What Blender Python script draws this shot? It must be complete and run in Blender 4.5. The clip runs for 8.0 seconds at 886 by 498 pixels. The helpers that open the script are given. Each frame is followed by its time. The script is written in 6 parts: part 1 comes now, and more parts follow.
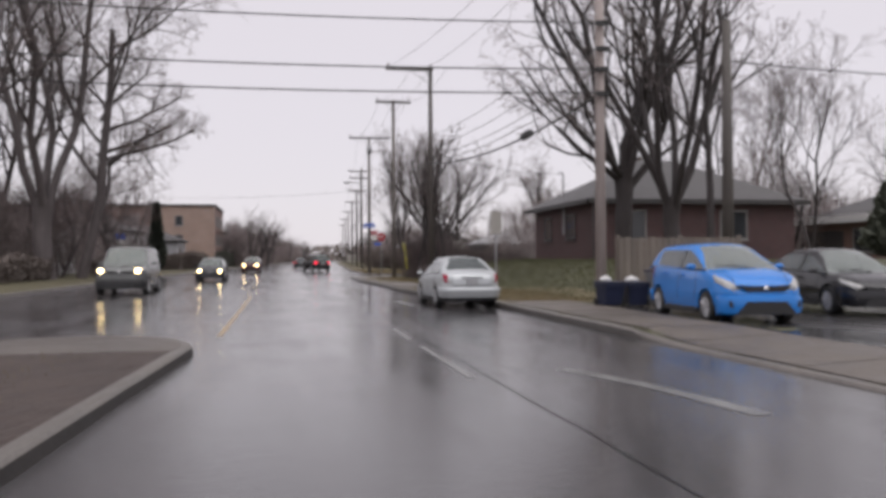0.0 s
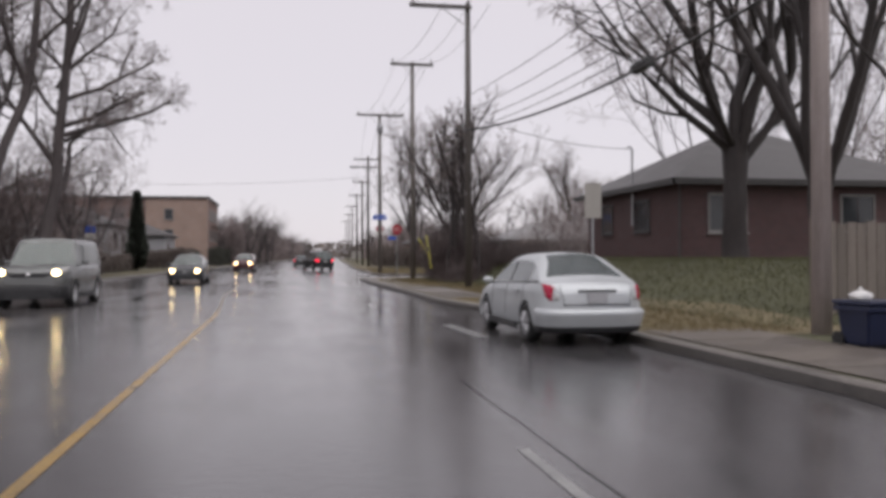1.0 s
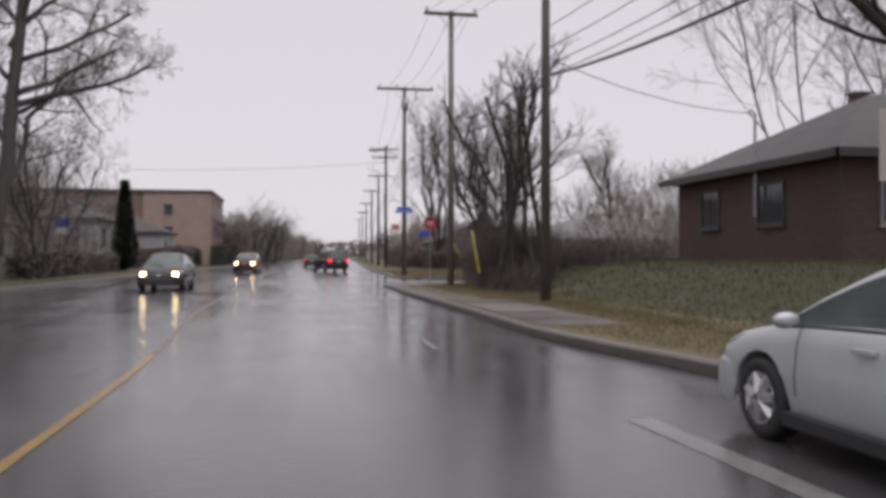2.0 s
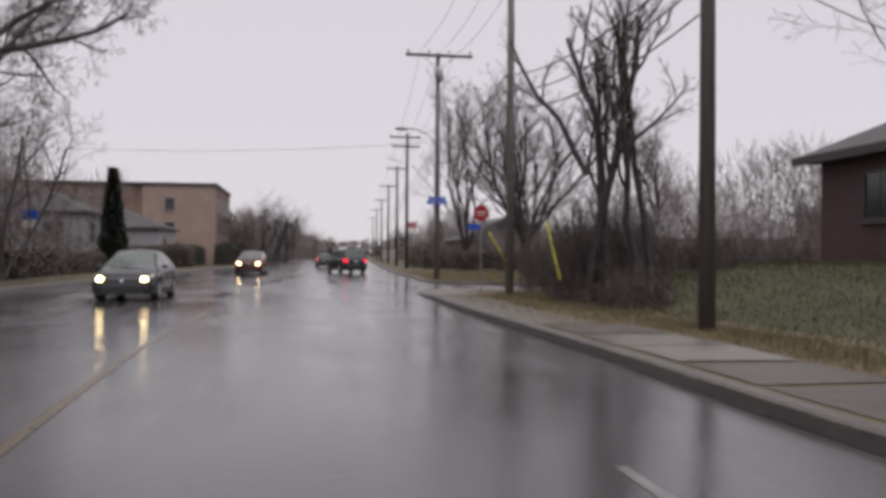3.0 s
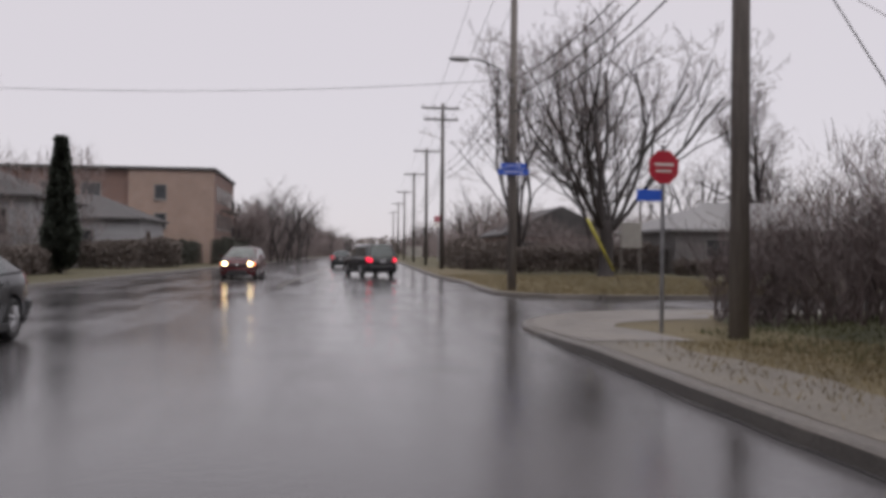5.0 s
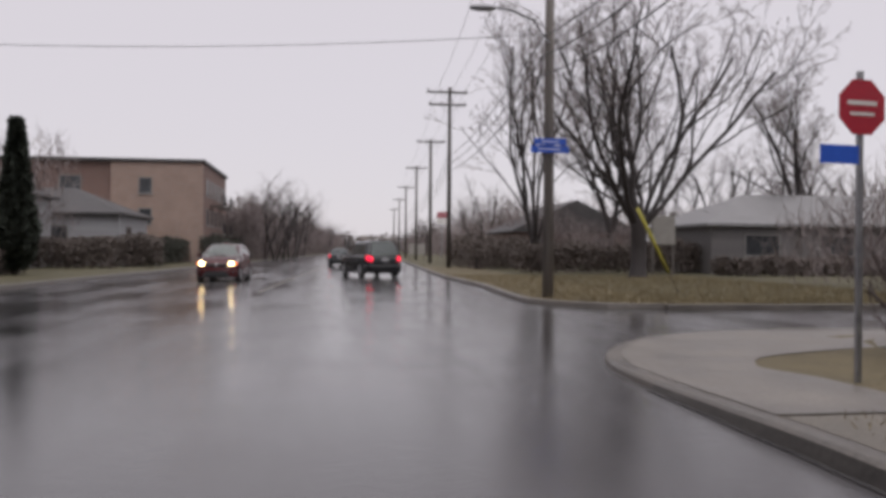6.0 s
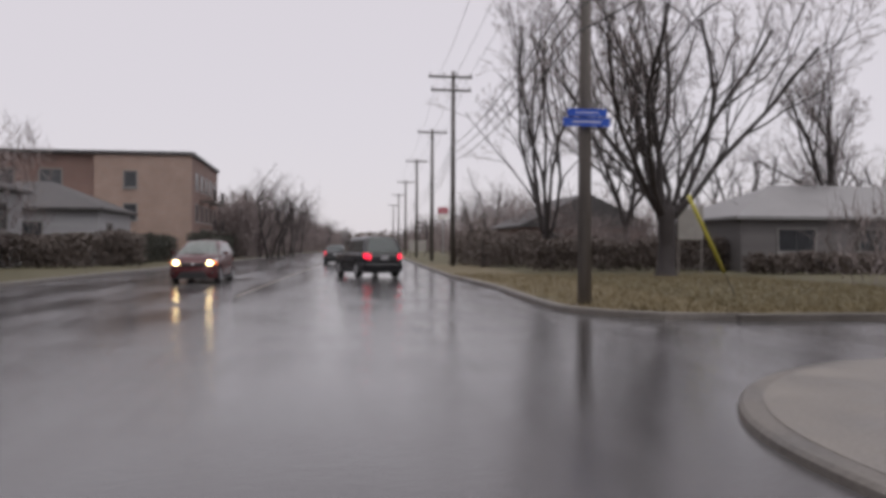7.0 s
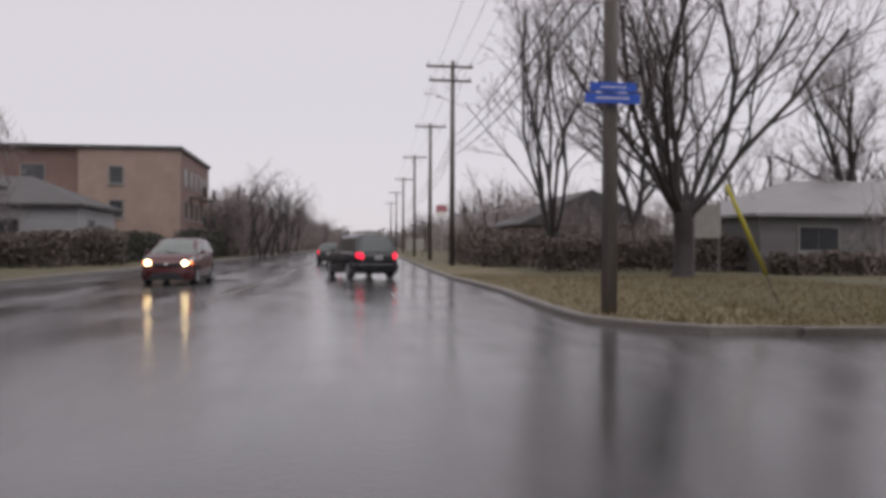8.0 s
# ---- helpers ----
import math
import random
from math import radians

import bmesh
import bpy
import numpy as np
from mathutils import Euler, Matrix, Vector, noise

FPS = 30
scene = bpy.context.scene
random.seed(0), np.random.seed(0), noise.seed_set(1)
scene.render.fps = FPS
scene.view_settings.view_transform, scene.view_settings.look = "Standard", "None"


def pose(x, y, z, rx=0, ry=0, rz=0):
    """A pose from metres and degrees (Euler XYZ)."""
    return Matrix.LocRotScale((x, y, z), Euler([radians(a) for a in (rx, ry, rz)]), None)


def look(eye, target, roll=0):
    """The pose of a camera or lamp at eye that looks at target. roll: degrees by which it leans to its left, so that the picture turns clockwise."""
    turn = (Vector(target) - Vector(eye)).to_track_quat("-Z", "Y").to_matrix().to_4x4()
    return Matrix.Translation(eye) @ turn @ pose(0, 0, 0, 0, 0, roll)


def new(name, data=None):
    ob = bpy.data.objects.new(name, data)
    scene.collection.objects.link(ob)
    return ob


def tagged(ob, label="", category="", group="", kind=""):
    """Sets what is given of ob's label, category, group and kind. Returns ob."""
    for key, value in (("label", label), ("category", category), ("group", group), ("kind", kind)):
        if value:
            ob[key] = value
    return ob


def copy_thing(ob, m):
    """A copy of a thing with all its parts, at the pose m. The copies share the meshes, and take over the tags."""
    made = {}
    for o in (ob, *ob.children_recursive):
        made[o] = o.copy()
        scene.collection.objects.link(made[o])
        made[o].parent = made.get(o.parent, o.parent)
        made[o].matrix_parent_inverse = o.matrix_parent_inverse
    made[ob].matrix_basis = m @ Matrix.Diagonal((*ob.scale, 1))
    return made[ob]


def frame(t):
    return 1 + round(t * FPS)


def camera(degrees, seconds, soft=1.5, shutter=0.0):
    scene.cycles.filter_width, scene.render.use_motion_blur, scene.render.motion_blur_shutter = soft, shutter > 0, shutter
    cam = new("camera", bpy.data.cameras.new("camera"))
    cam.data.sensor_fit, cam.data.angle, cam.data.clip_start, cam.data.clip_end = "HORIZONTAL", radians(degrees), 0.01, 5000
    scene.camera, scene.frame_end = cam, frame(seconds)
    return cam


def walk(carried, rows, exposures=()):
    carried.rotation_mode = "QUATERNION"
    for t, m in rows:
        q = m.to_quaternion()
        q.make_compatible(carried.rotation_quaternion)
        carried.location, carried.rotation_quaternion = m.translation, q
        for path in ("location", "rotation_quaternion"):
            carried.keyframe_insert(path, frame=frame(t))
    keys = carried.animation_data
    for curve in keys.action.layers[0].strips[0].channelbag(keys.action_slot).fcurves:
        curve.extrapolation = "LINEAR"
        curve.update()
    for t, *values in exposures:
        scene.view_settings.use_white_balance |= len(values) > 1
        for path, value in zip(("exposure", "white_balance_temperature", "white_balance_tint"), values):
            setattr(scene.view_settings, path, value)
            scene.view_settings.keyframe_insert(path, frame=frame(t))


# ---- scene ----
ROWS = [
    (0.0, 0.00, 0.00, -10.80, 0.61, 0.34), (0.5, 0.23, 5.39, -10.72, 0.54, 0.05), (1.0, 0.45, 10.01, -10.64, 0.44, 0.20),
    (1.5, 0.68, 14.72, -10.29, 0.42, 0.05), (1.7, 0.74, 16.64, -10.11, 0.45, 0.0), (2.8, 0.76, 26.20, -9.27, 0.43, -0.32),
    (3.5, 0.77, 31.73, -8.67, 0.42, -0.40), (4.0, 0.84, 35.45, -8.31, 0.34, -0.40), (4.5, 0.94, 39.05, -8.10, 0.29, -0.52),
    (5.0, 1.07, 42.30, -7.95, 0.25, -0.50), (6.3, 1.42, 49.07, -7.96, 0.04, -0.33), (6.5, 1.48, 49.90, -7.98, 0.01, -0.22),
    (7.0, 1.61, 51.75, -8.00, -0.15, -0.21), (8.0, 1.96, 54.43, -8.12, -0.24, -0.27)]
cam = camera(55.3, 8.0, soft=4.0)
walk(cam, [(t, pose(x, y, 1.35, 90 + p, r, a)) for t, x, y, a, p, r in ROWS], exposures=[(0.0, 0.31), (1.5, 0.25), (3.5, 0.15), (8.0, 0.17)])

# ---- sky and sun: heavy overcast, rain ----
world = bpy.data.worlds.new("overcast")
scene.world = world
world.use_nodes = True
wn, wl = world.node_tree.nodes, world.node_tree.links
sky = wn.new("ShaderNodeTexSky")
sky.sky_type, sky.sun_disc = "NISHITA", False
sky.sun_elevation, sky.sun_rotation = radians(48), radians(200)
cloud = wn.new("ShaderNodeMix")
cloud.data_type = "RGBA"
cloud.inputs[0].default_value = 0.93
wl.new(sky.outputs[0], cloud.inputs[6])
cloud.inputs[7].default_value = (6.2, 5.8, 6.18, 1)
background = wn["Background"]
background.inputs[1].default_value = 0.105
wl.new(cloud.outputs[2], background.inputs[0])
sun_data = bpy.data.lights.new("sun", "SUN")
sun_data.energy, sun_data.angle, sun_data.color = 1.5, radians(80), (1.0, 0.97, 0.96)
sun = new("sun", sun_data)
sun.matrix_basis = look((8, 10, 60), (0, 30, 0))


# ---- materials ----
def material(name):
    m = bpy.data.materials.new(name)
    m.use_nodes = True
    return m, m.node_tree.nodes, m.node_tree.links, m.node_tree.nodes["Principled BSDF"]


def ramp(nodes, links, source, stops):
    r = nodes.new("ShaderNodeValToRGB")
    while len(r.color_ramp.elements) < len(stops):
        r.color_ramp.elements.new(0.5)
    for e, (p, c) in zip(r.color_ramp.elements, stops):
        e.position, e.color = p, (*c, 1) if len(c) == 3 else c
    links.new(source, r.inputs[0])
    return r.outputs[0]


def noise_tex(nodes, links, scale, detail=4, coord=None, rough=0.55):
    n = nodes.new("ShaderNodeTexNoise")
    n.inputs["Scale"].default_value, n.inputs["Detail"].default_value, n.inputs["Roughness"].default_value = scale, detail, rough
    if coord is not None:
        links.new(coord, n.inputs["Vector"])
    return n.outputs[0]


def surface(name, a, b, scale=3.0, rough=0.7, rough2=None, metal=0.0, bump=0.3, fine=40.0, vary=0.0, dist=0.01, spec=0.5, stretch=None):
    """Two tones mixed by coarse and fine noise, with relief; vary: how much each piece differs."""
    m, nodes, links, bsdf = material(name)
    geo = nodes.new("ShaderNodeNewGeometry").outputs["Position"]
    if stretch:
        mp = nodes.new("ShaderNodeMapping")
        mp.inputs["Scale"].default_value = stretch
        links.new(geo, mp.inputs["Vector"])
        geo = mp.outputs[0]
    coarse, small = noise_tex(nodes, links, scale, 5, geo), noise_tex(nodes, links, fine, 3, geo)
    mix = nodes.new("ShaderNodeMath")
    mix.operation = "MULTIPLY_ADD"
    links.new(small, mix.inputs[0])
    mix.inputs[1].default_value = 0.45
    half = nodes.new("ShaderNodeMath")
    half.operation = "MULTIPLY"
    half.inputs[1].default_value = 0.55
    links.new(coarse, half.inputs[0])
    links.new(half.outputs[0], mix.inputs[2])
    col = ramp(nodes, links, mix.outputs[0], [(0.3, a), (0.7, b)])
    if vary:
        info = nodes.new("ShaderNodeObjectInfo")
        hsv = nodes.new("ShaderNodeHueSaturation")
        rr = nodes.new("ShaderNodeMapRange")
        rr.inputs["To Min"].default_value, rr.inputs["To Max"].default_value = 1 - vary, 1 + vary
        links.new(info.outputs["Random"], rr.inputs["Value"])
        links.new(rr.outputs[0], hsv.inputs["Value"])
        links.new(col, hsv.inputs["Color"])
        col = hsv.outputs[0]
    links.new(col, bsdf.inputs["Base Color"])
    ro = nodes.new("ShaderNodeMapRange")
    ro.inputs["From Min"].default_value, ro.inputs["From Max"].default_value = 0.3, 0.7
    ro.inputs["To Min"].default_value, ro.inputs["To Max"].default_value = rough, rough if rough2 is None else rough2
    links.new(coarse, ro.inputs["Value"])
    links.new(ro.outputs[0], bsdf.inputs["Roughness"])
    bsdf.inputs["Metallic"].default_value = metal
    bsdf.inputs["Specular IOR Level"].default_value = spec
    if bump:
        bp = nodes.new("ShaderNodeBump")
        bp.inputs["Strength"].default_value, bp.inputs["Distance"].default_value = bump, dist
        links.new(mix.outputs[0], bp.inputs["Height"])
        links.new(bp.outputs[0], bsdf.inputs["Normal"])
    return m


def wet_asphalt(name, film, tone_by=1.0):
    """Rain-soaked asphalt: dark stone with a film of water, in which puddles lie smooth; streaks run along the lanes."""
    m, nodes, links, bsdf = material(name)
    geo = nodes.new("ShaderNodeNewGeometry").outputs["Position"]
    mp = nodes.new("ShaderNodeMapping")
    mp.inputs["Scale"].default_value = (1.0, 0.12, 1.0)
    links.new(geo, mp.inputs["Vector"])
    streak = noise_tex(nodes, links, 0.9, 4, mp.outputs[0])
    blotch = noise_tex(nodes, links, 0.35, 5, geo)
    grit = noise_tex(nodes, links, 70, 2, geo)
    ripple = noise_tex(nodes, links, 9, 3, geo)
    tone = nodes.new("ShaderNodeMix")
    tone.data_type = "FLOAT"
    tone.inputs[0].default_value = 0.4
    links.new(streak, tone.inputs[2])
    links.new(blotch, tone.inputs[3])
    links.new(ramp(nodes, links, tone.outputs[0], [(p, tuple(q * tone_by for q in c)) for p, c in ((0.3, (0.05, 0.048, 0.05)), (0.55, (0.085, 0.081, 0.084)), (0.75, (0.12, 0.115, 0.117)))]), bsdf.inputs["Base Color"])
    ro = nodes.new("ShaderNodeMapRange")
    ro.inputs["From Min"].default_value, ro.inputs["From Max"].default_value = 0.35, 0.65
    ro.inputs["To Min"].default_value, ro.inputs["To Max"].default_value = film * 0.5, film + 0.17
    links.new(tone.outputs[0], ro.inputs["Value"])
    links.new(ro.outputs[0], bsdf.inputs["Roughness"])
    bsdf.inputs["IOR"].default_value = 1.5
    b1 = nodes.new("ShaderNodeBump")
    b1.inputs["Strength"].default_value, b1.inputs["Distance"].default_value = 0.25, 0.004
    links.new(grit, b1.inputs["Height"])
    b2 = nodes.new("ShaderNodeBump")
    b2.inputs["Strength"].default_value, b2.inputs["Distance"].default_value = 0.22, 0.01
    links.new(ripple, b2.inputs["Height"])
    links.new(b1.outputs[0], b2.inputs["Normal"])
    links.new(b2.outputs[0], bsdf.inputs["Normal"])
    return m


def brick_material(name, a, b, mortar, scale=1.0):
    """Courses of brick for walls far from the camera."""
    m, nodes, links, bsdf = material(name)
    tc = nodes.new("ShaderNodeNewGeometry").outputs["Position"]
    sep, com, add = nodes.new("ShaderNodeSeparateXYZ"), nodes.new("ShaderNodeCombineXYZ"), nodes.new("ShaderNodeMath")
    links.new(tc, sep.inputs[0])
    links.new(sep.outputs[0], add.inputs[0])
    links.new(sep.outputs[1], add.inputs[1])
    links.new(add.outputs[0], com.inputs[0])
    links.new(sep.outputs[2], com.inputs[1])
    br = nodes.new("ShaderNodeTexBrick")
    br.inputs["Scale"].default_value = scale
    br.inputs["Brick Width"].default_value, br.inputs["Row Height"].default_value, br.inputs["Mortar Size"].default_value = 0.22, 0.075, 0.008
    for k, c in (("Color1", a), ("Color2", b), ("Mortar", mortar)):
        br.inputs[k].default_value = (*c, 1)
    links.new(com.outputs[0], br.inputs["Vector"])
    hsv = nodes.new("ShaderNodeHueSaturation")
    rr = nodes.new("ShaderNodeMapRange")
    rr.inputs["To Min"].default_value, rr.inputs["To Max"].default_value = 0.75, 1.2
    links.new(noise_tex(nodes, links, 0.6, 5, tc), rr.inputs["Value"])
    links.new(rr.outputs[0], hsv.inputs["Value"])
    links.new(br.outputs["Color"], hsv.inputs["Color"])
    links.new(hsv.outputs[0], bsdf.inputs["Base Color"])
    bsdf.inputs["Roughness"].default_value = 0.75
    bp = nodes.new("ShaderNodeBump")
    bp.inputs["Strength"].default_value, bp.inputs["Distance"].default_value = 0.5, 0.01
    bp.invert = True
    links.new(br.outputs["Fac"], bp.inputs["Height"])
    links.new(bp.outputs[0], bsdf.inputs["Normal"])
    return m


def glow(name, colour, strength):
    m, nodes, links, bsdf = material(name)
    bsdf.inputs["Base Color"].default_value = (*colour, 1)
    bsdf.inputs["Emission Color"].default_value = (*colour, 1)
    bsdf.inputs["Emission Strength"].default_value = strength
    bsdf.inputs["Roughness"].default_value = 0.2
    return m


def glass(name, tint):
    m, nodes, links, bsdf = material(name)
    bsdf.inputs["Base Color"].default_value = (*tint, 1)
    bsdf.inputs["Transmission Weight"].default_value = 0.75
    bsdf.inputs["IOR"].default_value = 1.45
    bsdf.inputs["Roughness"].default_value = 0.05
    return m


ASPHALT = wet_asphalt("wet asphalt", 0.10, 0.92)
DRIVE = wet_asphalt("wet driveway", 0.15, 0.36)
SEAM = surface("tar seam", (0.022, 0.022, 0.023), (0.045, 0.044, 0.045), 4, 0.14, 0.25, bump=0.1)
YELLOW_PAINT = surface("worn yellow road paint", (0.10, 0.078, 0.05), (0.42, 0.26, 0.065), 2.2, 0.25, 0.4, bump=0.15, fine=26)
WHITE_PAINT = surface("worn white road paint", (0.07, 0.07, 0.07), (0.28, 0.28, 0.272), 1.8, 0.25, 0.4, bump=0.15, fine=26)
CONCRETE = surface("wet concrete", (0.085, 0.076, 0.068), (0.245, 0.222, 0.198), 1.2, 0.35, 0.6, bump=0.25, fine=30, vary=0.1)
KERB = surface("kerb concrete", (0.062, 0.056, 0.050), (0.17, 0.152, 0.136), 1.1, 0.35, 0.6, bump=0.5, fine=18)
GRASS = surface("late winter turf", (0.045, 0.042, 0.02), (0.115, 0.10, 0.05), 0.8, 0.8, bump=0.9, fine=18, dist=0.05)
LAWN = surface("patchy green lawn", (0.032, 0.036, 0.017), (0.09, 0.087, 0.041), 0.7, 0.8, bump=0.9, fine=18, dist=0.05)
VERGE = surface("straw-coloured verge", (0.075, 0.06, 0.03), (0.175, 0.14, 0.075), 0.9, 0.8, bump=0.9, fine=16, dist=0.05)
SOIL = surface("brown soil and leaf litter", (0.022, 0.0145, 0.0125), (0.062, 0.041, 0.033), 1.5, 0.7, bump=0.9, fine=22, dist=0.04)
BARK = surface("wet bark", (0.018, 0.0145, 0.0142), (0.052, 0.042, 0.041), 4, 0.6, 0.75, bump=0.8, fine=22, dist=0.02, stretch=(1, 1, 0.25))
# Rain haze over the distant trees is put into this paler bark.
HAZED_BARK = surface("bark paled for haze", (0.055, 0.046, 0.046), (0.13, 0.11, 0.11), 4, 0.6, 0.75, bump=0.8, fine=22, dist=0.02, stretch=(1, 1, 0.25))
TWIG = surface("twigs", (0.14, 0.114, 0.110), (0.25, 0.207, 0.198), 3, 0.7, bump=0)
BRUSH = surface("dark wet brush", (0.062, 0.046, 0.045), (0.13, 0.099, 0.097), 3, 0.7, bump=0)
POLE_WOOD = surface("weathered pole wood", (0.085, 0.075, 0.068), (0.21, 0.187, 0.17), 3, 0.55, 0.7, bump=0.5, fine=30, stretch=(4, 4, 0.3))
PALE_WOOD = surface("pale weathered pole wood", (0.235, 0.20, 0.188), (0.46, 0.395, 0.37), 3, 0.55, 0.7, bump=0.5, fine=30, stretch=(4, 4, 0.3))
DARK_WOOD = surface("dark treated pole wood", (0.045, 0.04, 0.037), (0.11, 0.095, 0.085), 3, 0.5, 0.7, bump=0.5, fine=30, stretch=(4, 4, 0.3))
CABLE = surface("black cable", (0.012, 0.012, 0.013), (0.03, 0.03, 0.03), 5, 0.5, bump=0)
STEEL = surface("galvanised steel", (0.22, 0.22, 0.23), (0.42, 0.42, 0.43), 6, 0.35, 0.5, metal=0.8, bump=0.05)
PORCELAIN = surface("brown insulator", (0.05, 0.03, 0.025), (0.09, 0.06, 0.05), 9, 0.15, bump=0)
FENCE_WOOD = surface("grey fence boards", (0.10, 0.085, 0.073), (0.21, 0.18, 0.155), 3, 0.6, 0.75, bump=0.4, fine=30, stretch=(3, 3, 0.25), vary=0.15)
BRICK_RED = brick_material("dark red brick", (0.072, 0.033, 0.033), (0.102, 0.047, 0.046), (0.10, 0.09, 0.09))
BRICK_TAN = brick_material("tan brown brick", (0.29, 0.198, 0.158), (0.365, 0.255, 0.205), (0.33, 0.285, 0.26))
BRICK_BROWN = brick_material("brown brick", (0.175, 0.10, 0.082), (0.225, 0.132, 0.106), (0.23, 0.19, 0.175))
SHINGLE = surface("grey asphalt shingle", (0.05, 0.048, 0.049), (0.115, 0.11, 0.11), 1.0, 0.5, 0.7, bump=0.4, fine=14, vary=0.12)
DARK_ROOF = surface("dark roof", (0.035, 0.033, 0.034), (0.085, 0.08, 0.08), 1.2, 0.5, 0.7, bump=0.4, fine=14)
SIDING = surface("pale grey siding", (0.27, 0.27, 0.28), (0.41, 0.41, 0.42), 0.8, 0.5, 0.65, bump=0.15, fine=12, stretch=(0.3, 0.3, 6))
BEIGE = surface("beige sign face", (0.27, 0.255, 0.235), (0.38, 0.365, 0.335), 2, 0.4, bump=0)
PALE_SHINGLE = surface("pale wet shingle", (0.15, 0.147, 0.15), (0.27, 0.265, 0.268), 1.0, 0.4, 0.6, bump=0.4, fine=14)
DULL_SIDING = surface("dull grey siding", (0.10, 0.094, 0.094), (0.18, 0.17, 0.168), 0.8, 0.5, 0.65, bump=0.15, fine=12, stretch=(0.3, 0.3, 6))
GREY_TRIM = surface("grey window trim", (0.18, 0.17, 0.165), (0.30, 0.29, 0.28), 2, 0.45, 0.6, bump=0.1)
WHITE_TRIM = surface("white trim paint", (0.55, 0.54, 0.53), (0.75, 0.74, 0.73), 2, 0.45, 0.6, bump=0.1)
DARK_TRIM = surface("dark trim", (0.03, 0.028, 0.028), (0.07, 0.065, 0.063), 2, 0.45, 0.6, bump=0.1)
WINDOW = surface("dim window glass", (0.03, 0.033, 0.037), (0.06, 0.064, 0.07), 1.5, 0.06, 0.12, bump=0)
EVERGREEN = surface("dark evergreen", (0.016, 0.024, 0.016), (0.048, 0.060, 0.038), 4, 0.7, bump=0.3)
YEW = surface("dark wet yew", (0.022, 0.028, 0.022), (0.058, 0.066, 0.05), 4, 0.7, bump=0.3)
SPRUCE = surface("grey-green spruce", (0.06, 0.068, 0.052), (0.13, 0.14, 0.105), 4, 0.7, bump=0.3)
HEDGE = surface("bare hedge", (0.082, 0.067, 0.060), (0.185, 0.152, 0.134), 4, 0.7, bump=0.3)
HEDGE_DARK = surface("dark green hedge", (0.022, 0.024, 0.019), (0.06, 0.06, 0.045), 4, 0.7, bump=0.3)
SIGN_RED = surface("red sign face", (0.30, 0.010, 0.025), (0.42, 0.02, 0.04), 2, 0.35, bump=0)
FADED_RED = surface("faded red board", (0.36, 0.10, 0.13), (0.48, 0.17, 0.19), 2, 0.4, bump=0)
SIGN_BLUE = surface("blue sign face", (0.02, 0.075, 0.42), (0.03, 0.11, 0.55), 2, 0.35, bump=0)
SIGN_WHITE = surface("pale sign face", (0.55, 0.53, 0.50), (0.72, 0.70, 0.67), 2, 0.4, bump=0)
GUARD_YELLOW = surface("yellow plastic guard", (0.36, 0.32, 0.03), (0.55, 0.49, 0.07), 3, 0.4, bump=0.1)
BIN_GREY = surface("grey plastic", (0.12, 0.12, 0.125), (0.19, 0.19, 0.195), 3, 0.4, 0.5, bump=0.1)
BAG_WHITE = surface("thin white plastic", (0.55, 0.54, 0.53), (0.72, 0.71, 0.70), 6, 0.35, 0.5, bump=0.5, fine=30, dist=0.02)
BAG_VIOLET = surface("dark violet plastic", (0.014, 0.010, 0.04), (0.035, 0.026, 0.085), 6, 0.3, 0.45, bump=0.5, fine=30, dist=0.02)
BIN_BLUE = surface("navy plastic", (0.010, 0.013, 0.035), (0.02, 0.026, 0.06), 3, 0.4, 0.5, bump=0.1)
BLUE_PAINT = surface("bright blue car paint", (0.018, 0.17, 0.54), (0.026, 0.205, 0.61), 1.5, 0.14, 0.24, bump=0.02)
SILVER_PAINT = surface("wet silver car paint", (0.42, 0.44, 0.45), (0.52, 0.54, 0.55), 1.5, 0.34, 0.5, metal=0.45, bump=0.02)
BLACK_PAINT = surface("black car paint", (0.01, 0.01, 0.012), (0.022, 0.022, 0.025), 1.5, 0.12, 0.22, bump=0.02)
GREY_PAINT = surface("dark grey car paint", (0.032, 0.034, 0.036), (0.06, 0.062, 0.065), 1.5, 0.16, 0.26, metal=0.3, bump=0.02)
PEWTER_PAINT = surface("pewter car paint", (0.12, 0.124, 0.122), (0.18, 0.184, 0.182), 1.5, 0.18, 0.28, metal=0.4, bump=0.02)
MAROON_PAINT = surface("dark maroon car paint", (0.05, 0.010, 0.012), (0.085, 0.018, 0.02), 1.5, 0.15, 0.25, bump=0.02)
RUBBER = surface("tyre rubber", (0.012, 0.012, 0.012), (0.028, 0.028, 0.028), 5, 0.6, 0.75, bump=0.2)
TRIM = surface("black plastic", (0.012, 0.012, 0.013), (0.028, 0.028, 0.03), 5, 0.45, 0.6, bump=0.1)
ALLOY = surface("alloy rim", (0.35, 0.35, 0.36), (0.52, 0.52, 0.53), 5, 0.3, 0.45, metal=0.7, bump=0)
CHROME = surface("chrome", (0.6, 0.6, 0.6), (0.7, 0.7, 0.7), 5, 0.12, 0.2, metal=1.0, bump=0)
SEATS = surface("dark seat cloth", (0.025, 0.025, 0.028), (0.05, 0.05, 0.055), 6, 0.8, bump=0.2)
CAR_GLASS = glass("car glass", (0.17, 0.20, 0.20))
# Paler than the side glass: the sky's reflection is put into the tint.
SKY_TINT_GLASS = glass("windscreen glass with sky in its tint", (0.42, 0.46, 0.44))
LENS_CLEAR = surface("clear lamp lens", (0.30, 0.30, 0.29), (0.45, 0.45, 0.44), 8, 0.1, bump=0)
